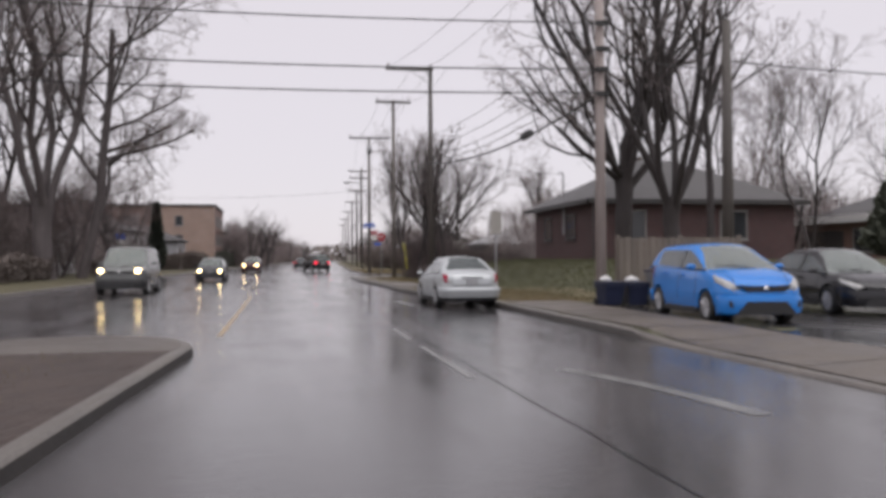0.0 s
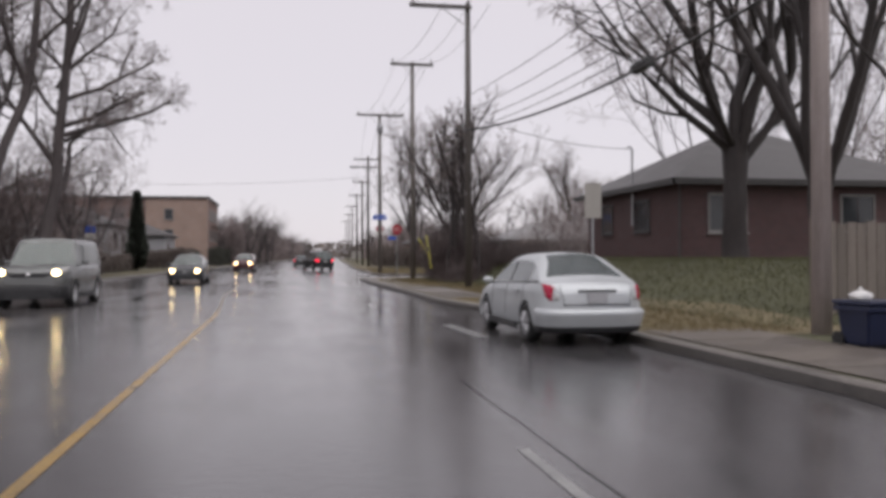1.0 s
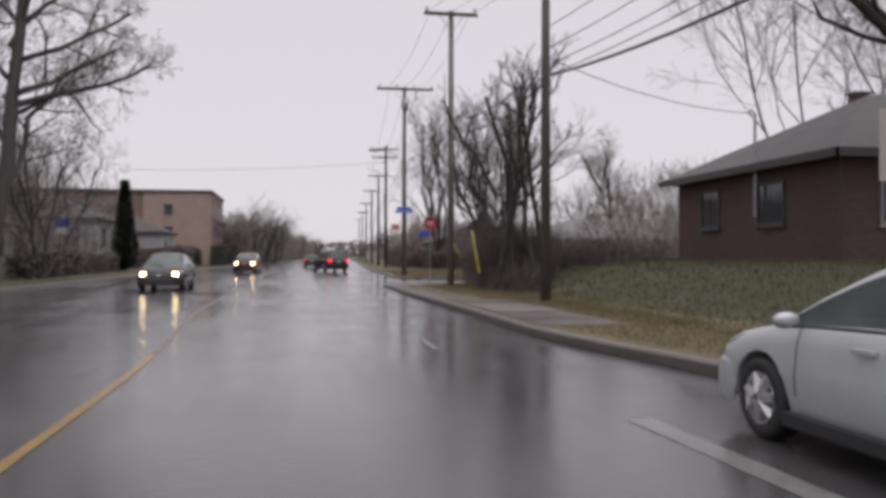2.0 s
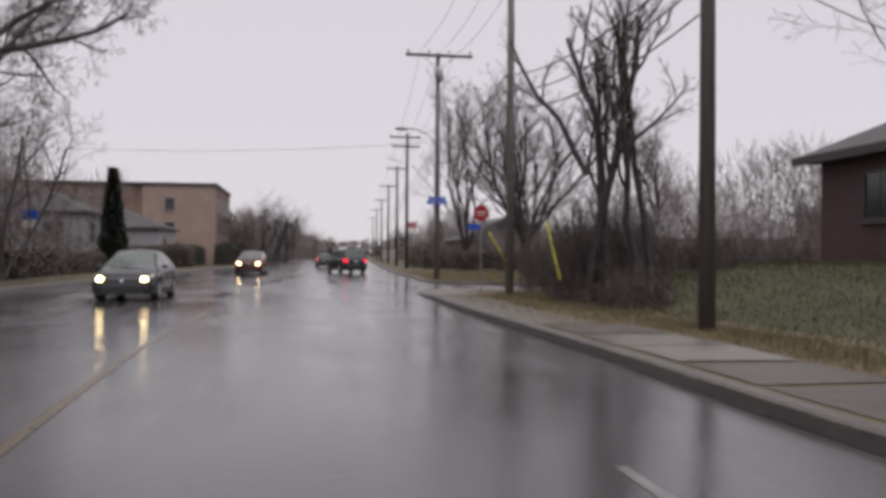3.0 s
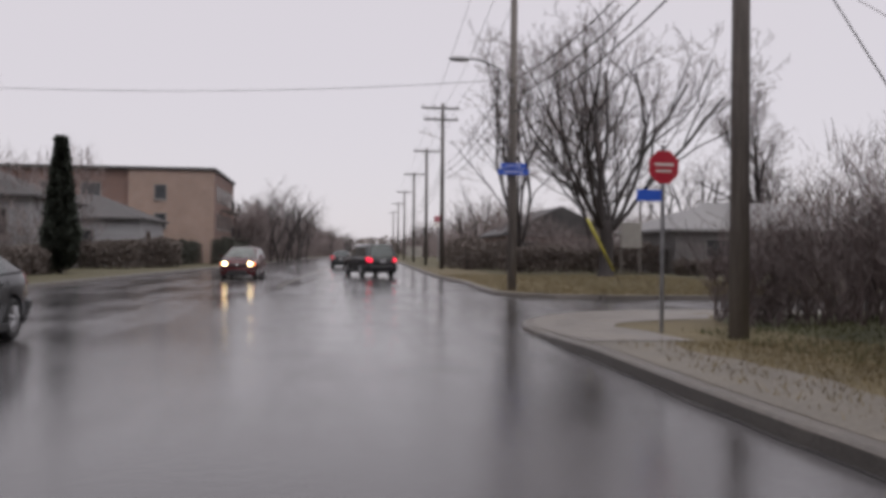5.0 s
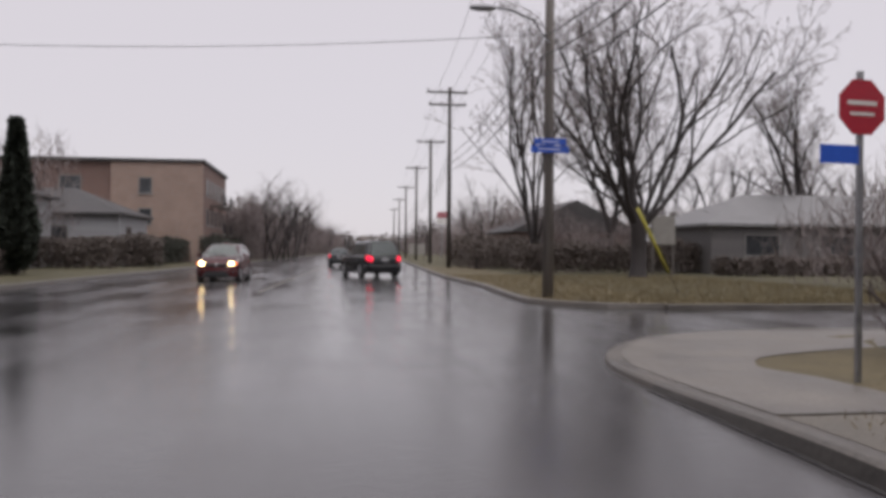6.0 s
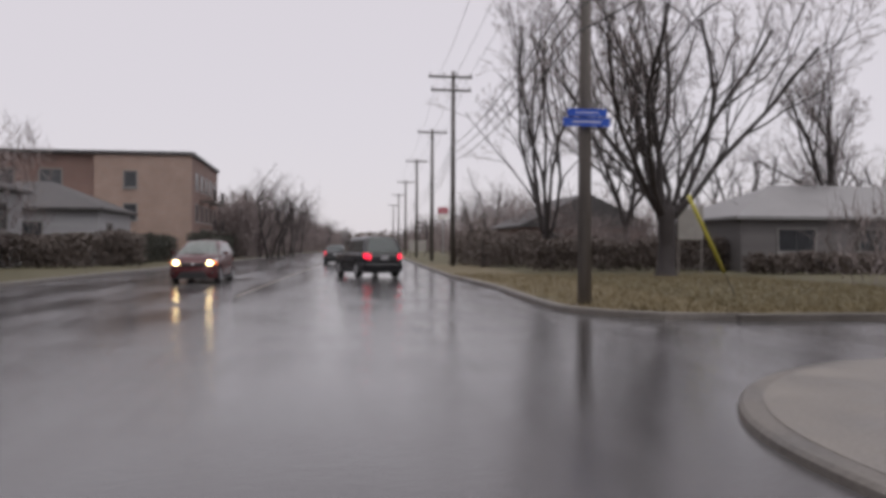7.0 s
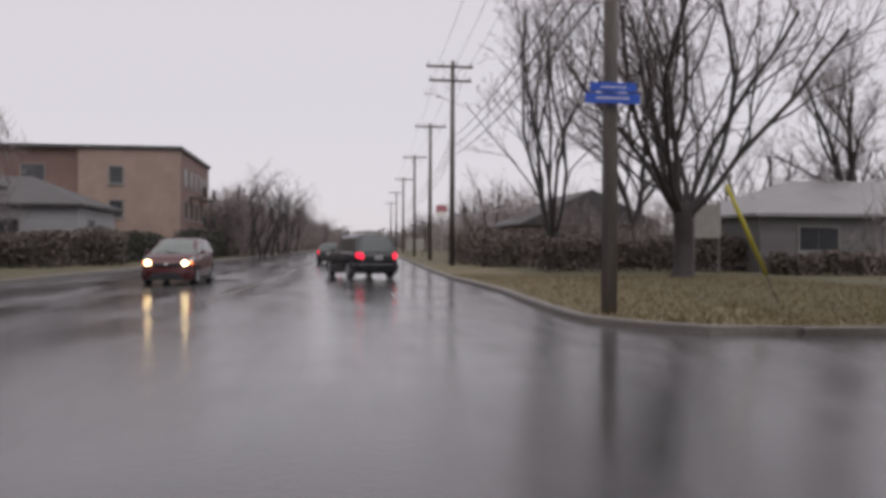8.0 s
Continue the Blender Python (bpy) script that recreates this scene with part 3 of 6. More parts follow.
def vehicle(name, m, paint, label, s, lights="", rails=False):
    """A car from its measures: y forwards, the origin on the ground below its middle."""
    car = thing(name, m, label, "car")
    L, W, H, r = s["L"], s["W"], s["H"], s["r"]
    hw, front, rear, top = W / 2, L / 2, -L / 2, s["top"]
    n, sections = 30, []

    def width(y):
        e = max(0.0, (abs(y) - (L / 2 - 0.75)) / 0.75)
        c = max(0.0, (abs(y) - (L / 2 - 0.2)) / 0.2)
        return hw * (1 - 0.21 * e ** 2.6 - 0.015 * abs(y) / L - 0.15 * c ** 2.4)

    def half_at(y):
        e = max(0.0, (abs(y) - (L / 2 - 0.75)) / 0.75)
        w, zt, zb, mid = width(y), at_line(top, y), s["clear"] + 0.10 * e ** 3, s["waist"]
        zt2 = zt - 0.04 * e ** 4
        return [(w * 0.80, zb), (w * 0.95, zb + 0.06), (w * 0.985, zb + 0.2), (w * 1.0, mid), (w * 0.992, mid + 0.04), (w * 0.975, (mid + zt2) / 2 + 0.02), (w * 0.94, zt2 - 0.05), (w * 0.88, zt2 - 0.005), (w * 0.5, zt2 + 0.022)]

    def patch(corners, sx, lift=0.014, N=7):
        """A lens that follows the body's curve between four (y, height index) corners."""
        a, b_, c, d = [Vector(q) for q in corners]
        bm = bmesh.new()
        rows = []
        for i in range(N + 1):
            row = []
            for j in range(N + 1):
                u, v = i / N, j / N
                y, k = (a * (1 - u) + b_ * u) * (1 - v) + (d * (1 - u) + c * u) * v
                h = half_at(y)
                q = min(7, int(k))
                x, z = [h[q][m_] + (h[q + 1][m_] - h[q][m_]) * (k - q) for m_ in (0, 1)]
                row.append(bm.verts.new((sx * x, y, z)))
            rows.append(row)
        for i in range(N):
            for j in range(N):
                bm.faces.new((rows[i][j], rows[i + 1][j], rows[i + 1][j + 1], rows[i][j + 1]))
        bmesh.ops.recalc_face_normals(bm, faces=bm.faces)
        if sum(f.normal.x for f in bm.faces) * sx < 0:
            bmesh.ops.reverse_faces(bm, faces=bm.faces)
        bm.normal_update()
        for i, row in enumerate(rows):
            for j, vert in enumerate(row):
                swell = 0.3 + 0.7 * min(1, 3 * min(i, j, N - i, N - j) / N)
                vert.co += vert.normal * lift * swell
        bmesh.ops.solidify(bm, geom=bm.faces[:], thickness=0.03)
        return bm

    def bumper(end, levels):
        """A bumper skin round one end of the car."""
        e0 = end * L / 2
        start = e0 - end * min(0.55, L / 2 - abs(s["yf"] if end > 0 else s["yr"]) - r - 0.09)
        plan = [(width(start + (e0 - start) * k / 9), start + (e0 - start) * k / 9) for k in range(10)]
        we = width(e0)
        plan += [(we * (1 - k / 6), e0 + end * 0.03 * (1 - (1 - k / 6) ** 2)) for k in range(1, 7)]
        plan += [(-x, y) for x, y in plan[-2::-1]]
        bm = bmesh.new()
        grid = []
        for i, (x, y) in enumerate(plan):
            p, q = plan[max(0, i - 1)], plan[min(len(plan) - 1, i + 1)]
            nrm = Vector((q[1] - p[1], -(q[0] - p[0]))).normalized() * end
            fade = min(1, i / 3, (len(plan) - 1 - i) / 3)
            grid.append([bm.verts.new((x + nrm.x * (o * fade - 0.02 * (1 - fade)), y + nrm.y * o, z)) for z, o in levels])
        for i in range(len(grid) - 1):
            for j in range(len(levels) - 1):
                bm.faces.new((grid[i][j], grid[i + 1][j], grid[i + 1][j + 1], grid[i][j + 1]))
        bmesh.ops.recalc_face_normals(bm, faces=bm.faces)
        if sum(f.normal.y * f.calc_area() for f in bm.faces) * end < 0:
            bmesh.ops.reverse_faces(bm, faces=bm.faces)
        return bm

    for i in range(n + 1):
        y = rear + L * (0.5 - 0.5 * math.cos(math.pi * i / n)) if i not in (0, n) else (rear, front)[i > 0]
        half = half_at(y)
        sections.append([(x, y, z) for x, z in half] + [(-x, y, z) for x, z in half[::-1]])
    body = carve(loft(sections), [(s["yf"], r * 0.98, r + 0.06, W), (s["yr"], r * 0.98, r + 0.06, W)])
    part("body", rounded(body), paint, car)
    part("underbody", boxed(-hw + 0.26, rear + 0.15, s["clear"] + 0.02, hw - 0.26, front - 0.15, 0.62, 0.03), TRIM, car, "black underbody")
    # cabin: a curved shell whose cells become roof, pillars and panes
    yA, yB, yC, yD, zt = s["yA"], s["yB"], s["yC"], s["yD"], H
    zA = at_line(top, yA) - 0.01
    yM = (s["yf"] + s["yr"]) / 2 - 0.12
    yG = s["yG"]

    def roof_z(y):
        zb = at_line(top, y) - 0.03
        if y > yB:
            k = (yA - y) / (yA - yB)
            f = 1 - (1 - k) ** 1.3
        elif y < yC:
            k = (y - yD) / (yC - yD)
            f = 1 - (1 - k) ** (1.4 if s["kind"] == "sedan" else 1.45)
        else:
            f = 1.0
        peak = zt - 0.05 * ((y - (yB + yC) / 2) / (yB - yC)) ** 2
        return zb + max(0.015, (peak - zb) * f)

    edges = sorted({yA, yB, yC, yD, yG, yB + 0.11, yC - 0.05, yM - 0.05, yM + 0.05, yB + 0.02, yC - 0.02} | {yD + (yA - yD) * k / 22 for k in range(23)})
    fr = (0.0, 0.07, 0.80, 0.93, 1.0)
    lines = []
    for y in edges:
        zr, zb = roof_z(y), at_line(top, y) - 0.03
        wb = hw * 0.90
        slope = (wb - hw * s.get("narrow", 0.66)) / (zt - zb)
        half = [(wb - slope * q * (zr - zb) - (0.0, 0.0, 0.005, 0.035, 0.11)[k] * min(1, (zr - zb) * 3), zb + q * (zr - zb)) for k, q in enumerate(fr)]
        half += [(half[-1][0] * 0.88, zr + 0.012), (half[-1][0] * 0.5, zr + 0.032), (0.0, zr + 0.042)]
        lines.append([(x, y, z) for x, z in half] + [(-x, y, z) for x, z in half[-2::-1]])
    last = len(lines[0]) - 1
    cells = {}
    for a in range(len(edges) - 1):
        y = (edges[a] + edges[a + 1]) / 2
        for k in range(last):
            side = 1 if k < last / 2 else -1
            q = k if side > 0 else last - 1 - k
            kind = "shell"
            if q == 1 and y > yG and roof_z(y) - at_line(top, y) > 0.05:
                kind = ("pillar", side) if abs(y - yM) < 0.05 else ("side_window", side, y > yM)
            elif q >= 4 and y > yB + 0.11:
                kind = "windscreen"
            elif q >= 5 and y < yC - 0.05 and roof_z(y) - at_line(top, y) > 0.03:
                kind = "rear_window"
            cells.setdefault(kind, []).append((a, k))
    for kind, list_ in cells.items():
        bm = bmesh.new()
        made = {}
        for a, k in list_:
            vs = []
            for u, w in ((a, k), (a, k + 1), (a + 1, k + 1), (a + 1, k)):
                if (u, w) not in made:
                    made[u, w] = bm.verts.new(lines[u][w])
                vs.append(made[u, w])
            bm.faces.new(vs)
        bmesh.ops.recalc_face_normals(bm, faces=bm.faces)
        c = sum((f.normal.dot(f.calc_center_median() - Vector((0, (yA + yD) / 2, zA))) for f in bm.faces))
        if c < 0:
            bmesh.ops.reverse_faces(bm, faces=bm.faces)
        name_ = kind if isinstance(kind, str) else kind[0]
        bmesh.ops.solidify(bm, geom=bm.faces[:], thickness=0.03 if name_ in ("shell", "pillar") else 0.012)
        me = rounded(mesh_of(bm, name_), 40)
        if name_ == "shell":
            part("roof", me, paint, car, "roof and pillars in body colour")
        elif name_ == "pillar":
            part("pillar", me, TRIM, car, "black centre pillar")
        else:
            part(name_, me, SKY_TINT_GLASS if name_ == "windscreen" else CAR_GLASS, car, {"windscreen": "windscreen tinted pale for the sky's reflection", "rear_window": "dark rear window"}.get(name_, "tinted side window")).visible_shadow = False
    wB = hw * s.get("narrow", 0.66)
    flip = lambda p: (-p[0], p[1], p[2])
    A = (hw * 0.88, yA, zA)
    base = lambda y: (hw * 0.895, y, at_line(top, y) - 0.02)
    for p in (lambda q: q, flip):
        part("belt_trim", tubed([p((hw * 0.905, yA, at_line(top, yA))), p(base(yM)), p((hw * 0.9, yD + 0.1, at_line(top, yD + 0.1) - 0.01))], 0.016, 5), TRIM, car)
        sx = 1 if p(A)[0] > 0 else -1
        part("mirror", blob(0.10, 0.05, 0.055, Matrix.Translation((sx * (hw + 0.06), yA - 0.36, zA + 0.075))), paint, car, "door mirror in body colour", True)
        for y in (yM, (yA + yB) / 2 + 0.18, yD + (0.75 if s["kind"] == "sedan" else 0.45)):
            part("door_seam", tubed([(sx * (x + 0.001), y, z) for x, z in half_at(y)[2:8]], 0.005, 4), TRIM, car)
        for y in (yM + 0.12, yM - 0.85):
            part("door_handle", boxed(sx * (hw + 0.0) - 0.02, y, at_line(top, y) - 0.16, sx * (hw + 0.0) + 0.025, y + 0.19, at_line(top, y) - 0.125, 0.008), paint, car)
        part("sill", boxed(sx * hw - 0.05, s["yr"] + r + 0.08, s["clear"] - 0.02, sx * hw + 0.012, s["yf"] - r - 0.08, s["clear"] + 0.09, 0.015), TRIM, car, "black lower sill")
        if rails:
            part("roof_rack", tubed([(sx * (wB - 0.06), yB - 0.2, zt + 0.03), (sx * (wB - 0.06), yB - 0.3, zt + 0.07), (sx * (wB - 0.06), yC + 0.25, zt + 0.07), (sx * (wB - 0.06), yC + 0.15, zt + 0.03)], 0.016, 6), TRIM, car)
        # lamps
        hz, tz = s["hz"], s["tz"]
        hl = part("headlamp", patch([(front - 0.56, 6.5), (front - 0.04, 7.5), (front - 0.05, 5.2), (front - 0.40, 5.3)], sx), LENS_CLEAR, car, "clear swept-back headlamp", True)
        if "head" in lights:
            part("bulb", blob(0.10, 0.06, 0.075, Matrix.Translation((sx * (hw - 0.28), front - 0.06, hz - 0.01))), LAMP_ON, hl, "lit headlamp bulb", True)
        if "amber" in lights:
            part("turn_lamp", blob(0.06, 0.06, 0.05, Matrix.Translation((sx * (hw - 0.13), front - 0.20, hz - 0.01))), AMBER_ON, hl, "lit amber corner lamp", True)
        if s["kind"] == "sedan":
            tl = patch([(rear + 0.36, 6.3), (rear + 0.10, 6.5), (rear + 0.09, 4.6), (rear + 0.19, 4.85)], sx)
            part("reversing_lamp", patch([(rear + 0.085, 5.6), (rear + 0.03, 5.5), (rear + 0.03, 4.8), (rear + 0.075, 4.7)], sx), LENS_CLEAR, car, "clear reversing lamp", True)
        else:
            tl = patch([(rear + 0.34, 6.4), (rear + 0.02, 7.0), (rear + 0.02, 4.5), (rear + 0.24, 4.7)], sx)
        part("tail_lamp", tl, TAIL_ON if "tail" in lights else LENS_RED, car, "red tail lamp", True)
        for y in (s["yf"], s["yr"]):
            prof = [(r * 0.62, -0.10), (r * 0.9, -0.108), (r * 0.985, -0.085), (r, -0.04), (r, 0.04), (r * 0.985, 0.085), (r * 0.9, 0.108), (r * 0.62, 0.10)]
            bm = bmesh.new()
            ring = [[bm.verts.new((sx * (hw - 0.115) + o, y + q * math.cos(a), r + q * math.sin(a))) for q, o in prof] for a in (2 * math.pi * k / 24 for k in range(24))]
            for k in range(24):
                for j in range(8):
                    bm.faces.new((ring[k][j], ring[(k + 1) % 24][j], ring[(k + 1) % 24][(j + 1) % 8], ring[k][(j + 1) % 8]))
            bmesh.ops.recalc_face_normals(bm, faces=bm.faces)
            wheel = part("wheel", bm, RUBBER, car, "black tyre with a silver rim", True)
            bm = bmesh.new()
            xo = sx * (hw - 0.115)
            bmesh.ops.create_cone(bm, cap_ends=True, segments=24, radius1=r * 0.63, radius2=r * 0.63, depth=0.13, matrix=Matrix.Translation((xo, y, r)) @ Matrix.Rotation(math.pi / 2, 4, "Y"))
            part("rim_barrel", bm, TRIM, wheel)
            bm = bmesh.new()
            for k in range(s.get("spokes", 5)):
                a = 2 * math.pi * k / s.get("spokes", 5) + 0.3
                tube(bm, [(xo + sx * 0.095, y + 0.03 * math.cos(a), r + 0.03 * math.sin(a)), (xo + sx * 0.08, y + r * 0.62 * math.cos(a), r + r * 0.62 * math.sin(a))], [0.05, 0.042], 5)
            for k in range(24):
                a, b = 2 * math.pi * k / 24, 2 * math.pi * (k + 1) / 24
                tube(bm, [(xo + sx * 0.085, y + r * 0.61 * math.cos(a), r + r * 0.61 * math.sin(a)), (xo + sx * 0.085, y + r * 0.61 * math.cos(b), r + r * 0.61 * math.sin(b))], 0.022, 4, False)
            part("rim", bm, ALLOY, wheel, "silver spoked rim")
    # nose and tail
    gz, cl = s["hz"] - 0.05, s["clear"]
    part("front_bumper", rounded(mesh_of(bumper(1, [(cl + 0.0, -0.05), (cl + 0.03, 0.015), (cl + 0.14, 0.04), (cl + 0.28, 0.04), (cl + 0.34, 0.02), (cl + 0.37, -0.04)]), "front_bumper")), TRIM if "dark_bumper" in s else paint, car)
    part("grille", prism(bmesh.new(), [(-hw * 0.60, gz + 0.045), (-hw * 0.42, gz - 0.075), (hw * 0.42, gz - 0.075), (hw * 0.60, gz + 0.045), (hw * 0.3, gz + 0.025), (-hw * 0.3, gz + 0.025)], "y", front - 0.16, front + 0.022), TRIM, car, "black grille")
    part("badge", blob(0.06, 0.02, 0.045, Matrix.Translation((0, front + 0.024, gz - 0.02))), CHROME, car, "small chrome emblem", True)
    mouth = 0.25 if s["kind"] == "hatch" else 0.20
    part("air_intake", prism(bmesh.new(), [(-hw * 0.66, cl + 0.01), (hw * 0.66, cl + 0.01), (hw * 0.60, cl + 0.09), (hw * 0.44, cl + mouth), (-hw * 0.44, cl + mouth), (-hw * 0.60, cl + 0.09)], "y", front - 0.2, front + 0.074), TRIM, car, "black lower intake")
    for sx in (-1, 1):
        part("fog_lamp_recess", prism(bmesh.new(), [(sx * hw * 0.60, cl + 0.13), (sx * hw * 0.80, cl + 0.15), (sx * hw * 0.80, cl + 0.27)][::sx], "y", front - 0.22, front + 0.004), TRIM, car, "black fog lamp recess")
    part("number_plate", boxed(-0.16, rear - 0.02, s["pz"] - 0.08, 0.16, rear + 0.02, s["pz"] + 0.08, 0.005), PLATE, car, "pale plate with a plain bar")
    part("rear_bumper", rounded(mesh_of(bumper(-1, [(cl + 0.05, -0.05), (cl + 0.08, 0.0), (cl + 0.18, 0.028), (cl + 0.27, 0.055), (cl + 0.315, 0.062), (cl + 0.345, 0.05), (cl + 0.375, 0.012), (cl + 0.39, -0.03)]), "rear_bumper")), paint, car)
    part("rear_valance", rounded(mesh_of(bumper(-1, [(cl - 0.01, -0.12), (cl + 0.02, -0.02), (cl + 0.10, 0.02), (cl + 0.12, -0.03)]), "rear_valance")), TRIM, car, "black valance below the bumper")
    for sx in (-1, 1):
        part("lid_seam", tubed([(sx * hw * 0.60, rear - 0.004, s["tz"] - 0.16), (sx * hw * 0.64, rear - 0.002, s["tz"] - 0.02), (sx * hw * 0.66, rear + 0.07, at_line(top, rear + 0.07) - 0.01)], 0.004, 4), TRIM, car)
        hood = [(sx * hw * (0.62 + 0.16 * k / 5), front - 0.16 - (front - 0.2 - yA) * k / 5) for k in range(6)]
        part("bonnet_seam", tubed([(x, y, at_line(top, y) + 0.012 - 0.012 * abs(x) / hw) for x, y in hood], 0.007, 4), TRIM, car)
        a_, b_ = Vector((sx * hw * 0.12 - 0.15, yA - 0.02, zA + 0.035)), Vector((sx * hw * 0.12 + 0.42, yA - 0.16, zA + 0.10))
        part("wiper", tubed([a_, a_.lerp(b_, 0.5) + Vector((0, 0.03, 0.03)), b_], 0.009, 4), TRIM, car)
    if s["kind"] == "sedan":
        part("lid_handle", boxed(-0.30, rear - 0.020, s["pz"] + 0.10, 0.30, rear + 0.02, s["pz"] + 0.125, 0.006), TRIM, car, "dark strip above the plate")
    part("boot_seam", boxed(-hw * 0.62, rear - 0.012, s["tz"] - 0.17, hw * 0.62, rear + 0.03, s["tz"] - 0.155), TRIM, car)
    part("dashboard", boxed(-hw + 0.2, yA - 0.55, zA - 0.2, hw - 0.2, yA - 0.05, zA - 0.02, 0.05), SEATS, car, "black dashboard")
    for x, y in ((-0.36, yM - 0.1), (0.36, yM - 0.1)):
        part("seat", prism(bmesh.new(), [(y - 0.28, zA - 0.5), (y + 0.35, zA - 0.5), (y + 0.33, zA - 0.35), (y - 0.1, zA - 0.35), (y - 0.3, zA + 0.32), (y - 0.42, zA + 0.3)], "x", x - 0.24, x + 0.24, 0.03), SEATS, car, "dark cloth seat")
    part("rear_seat", boxed(-hw + 0.25, yD + 0.25, zA - 0.5, hw - 0.25, yD + 0.5, zA + 0.12, 0.06), SEATS, car, "dark rear bench")
    return car


SEDAN = dict(kind="sedan", L=4.45, W=1.70, H=1.40, r=0.31, clear=0.20, waist=0.55, yf=1.36, yr=-1.24, hz=0.63, tz=0.80, pz=0.74, spokes=7, yG=-1.22,
             top=[(-2.23, 0.80), (-2.205, 0.885), (-2.15, 0.945), (-2.05, 0.98), (-1.85, 0.995), (-1.5, 0.985), (-0.5, 0.95), (0.85, 0.92), (1.35, 0.87), (1.8, 0.78), (2.1, 0.69), (2.23, 0.58)], yA=1.25, yB=0.18, yC=-0.92, yD=-1.82)
HATCH = dict(kind="hatch", L=4.06, W=1.70, H=1.50, r=0.30, clear=0.18, waist=0.56, yf=1.27, yr=-1.26, hz=0.74, tz=0.97, pz=0.6, spokes=8, yG=-1.46, narrow=0.70,
             top=[(-2.04, 0.84), (-1.98, 1.04), (-1.7, 1.09), (-0.6, 1.05), (0.5, 1.015), (1.08, 1.01), (1.45, 0.955), (1.75, 0.86), (1.94, 0.75), (2.04, 0.60)], yA=1.14, yB=0.10, yC=-1.55, yD=-1.97)
SUV = dict(kind="suv", L=4.60, W=1.86, H=1.72, r=0.355, clear=0.24, waist=0.68, yf=1.38, yr=-1.28, hz=0.86, tz=1.05, pz=0.85, spokes=5, yG=-1.75, narrow=0.72,
           top=[(-2.3, 0.85), (-2.24, 1.05), (-1.9, 1.10), (-0.6, 1.08), (0.7, 1.06), (1.2, 1.04), (1.8, 0.98), (2.15, 0.86), (2.3, 0.70)], yA=1.12, yB=0.30, yC=-1.75, yD=-2.20)
OFFROAD = dict(SUV, H=1.80, waist=0.72, hz=0.93, narrow=0.80, yA=0.95, yB=0.50, yC=-1.95, yD=-2.22, dark_bumper=True,
               top=[(-2.3, 0.9), (-2.24, 1.08), (-1.9, 1.12), (0.7, 1.12), (1.2, 1.11), (1.8, 1.085), (2.15, 1.03), (2.27, 0.95), (2.3, 0.82)])

vehicle("parked_sedan", pose(4.9, 23.78, 0.02) @ Matrix.Diagonal((0.97, 0.97, 0.955, 1)), SILVER_PAINT, "wet silver four-door sedan parked along the kerb", SEDAN)
vehicle("parked_hatchback", pose(8.92, 16.2, 0.085, 0, 0, 175), BLUE_PAINT, "bright blue hatchback parked nose out on the driveway", HATCH)
vehicle("parked_sedan", pose(12.5, 17.5, 0.085, 0, 0, 172), BLACK_PAINT, "black sedan parked beside the blue hatchback", SEDAN)
vehicle("oncoming_suv", pose(-5.9, 35.2, 0.03, 0, 0, 180), PEWTER_PAINT, "boxy pewter utility vehicle with a black bumper, headlamps lit", OFFROAD, "head", True)
vehicle("oncoming_sedan", pose(-4.2, 54, 0.03, 0, 0, 180), GREY_PAINT, "dark grey sedan on the wet road, headlamps lit", SEDAN, "head")
vehicle("oncoming_hatchback", pose(-2.8, 84, 0.03, 0, 0, 177), MAROON_PAINT, "dark maroon hatchback on the wet road, headlamps lit", HATCH, "head amber")
vehicle("utility_vehicle", pose(3.5, 89, 0.03, 0, 0, 15), BLACK_PAINT, "black utility vehicle swinging into the lane, tail lamps lit", SUV, "tail")
vehicle("leading_sedan", pose(2.5, 115, 0.03, 0, 0, -3), GREY_PAINT, "dark sedan far along the lane, tail lamps lit", SEDAN, "tail")


# ---- bare trees ----
class Wood:
    """Collects tapered tubes as plain lists, for trees of many twigs."""

    def __init__(self):
        self.v, self.f = [], []

    def add(self, pts, radii, sides):
        base = len(self.v)
        for i, p in enumerate(pts):
            d = (pts[min(i + 1, len(pts) - 1)] - pts[max(i - 1, 0)]).normalized()
            u = d.orthogonal().normalized()
            w = d.cross(u)
            for k in range(sides):
                a = 2 * math.pi * k / sides
                self.v.append(p + (u * math.cos(a) + w * math.sin(a)) * radii[i])
        for i in range(len(pts) - 1):
            for k in range(sides):
                self.f.append((base + i * sides + k, base + i * sides + (k + 1) % sides, base + (i + 1) * sides + (k + 1) % sides, base + (i + 1) * sides + k))

    def mesh(self, name):
        me = bpy.data.meshes.new(name)
        me.from_pydata([tuple(p) for p in self.v], [], self.f)
        me.shade_smooth()
        return me


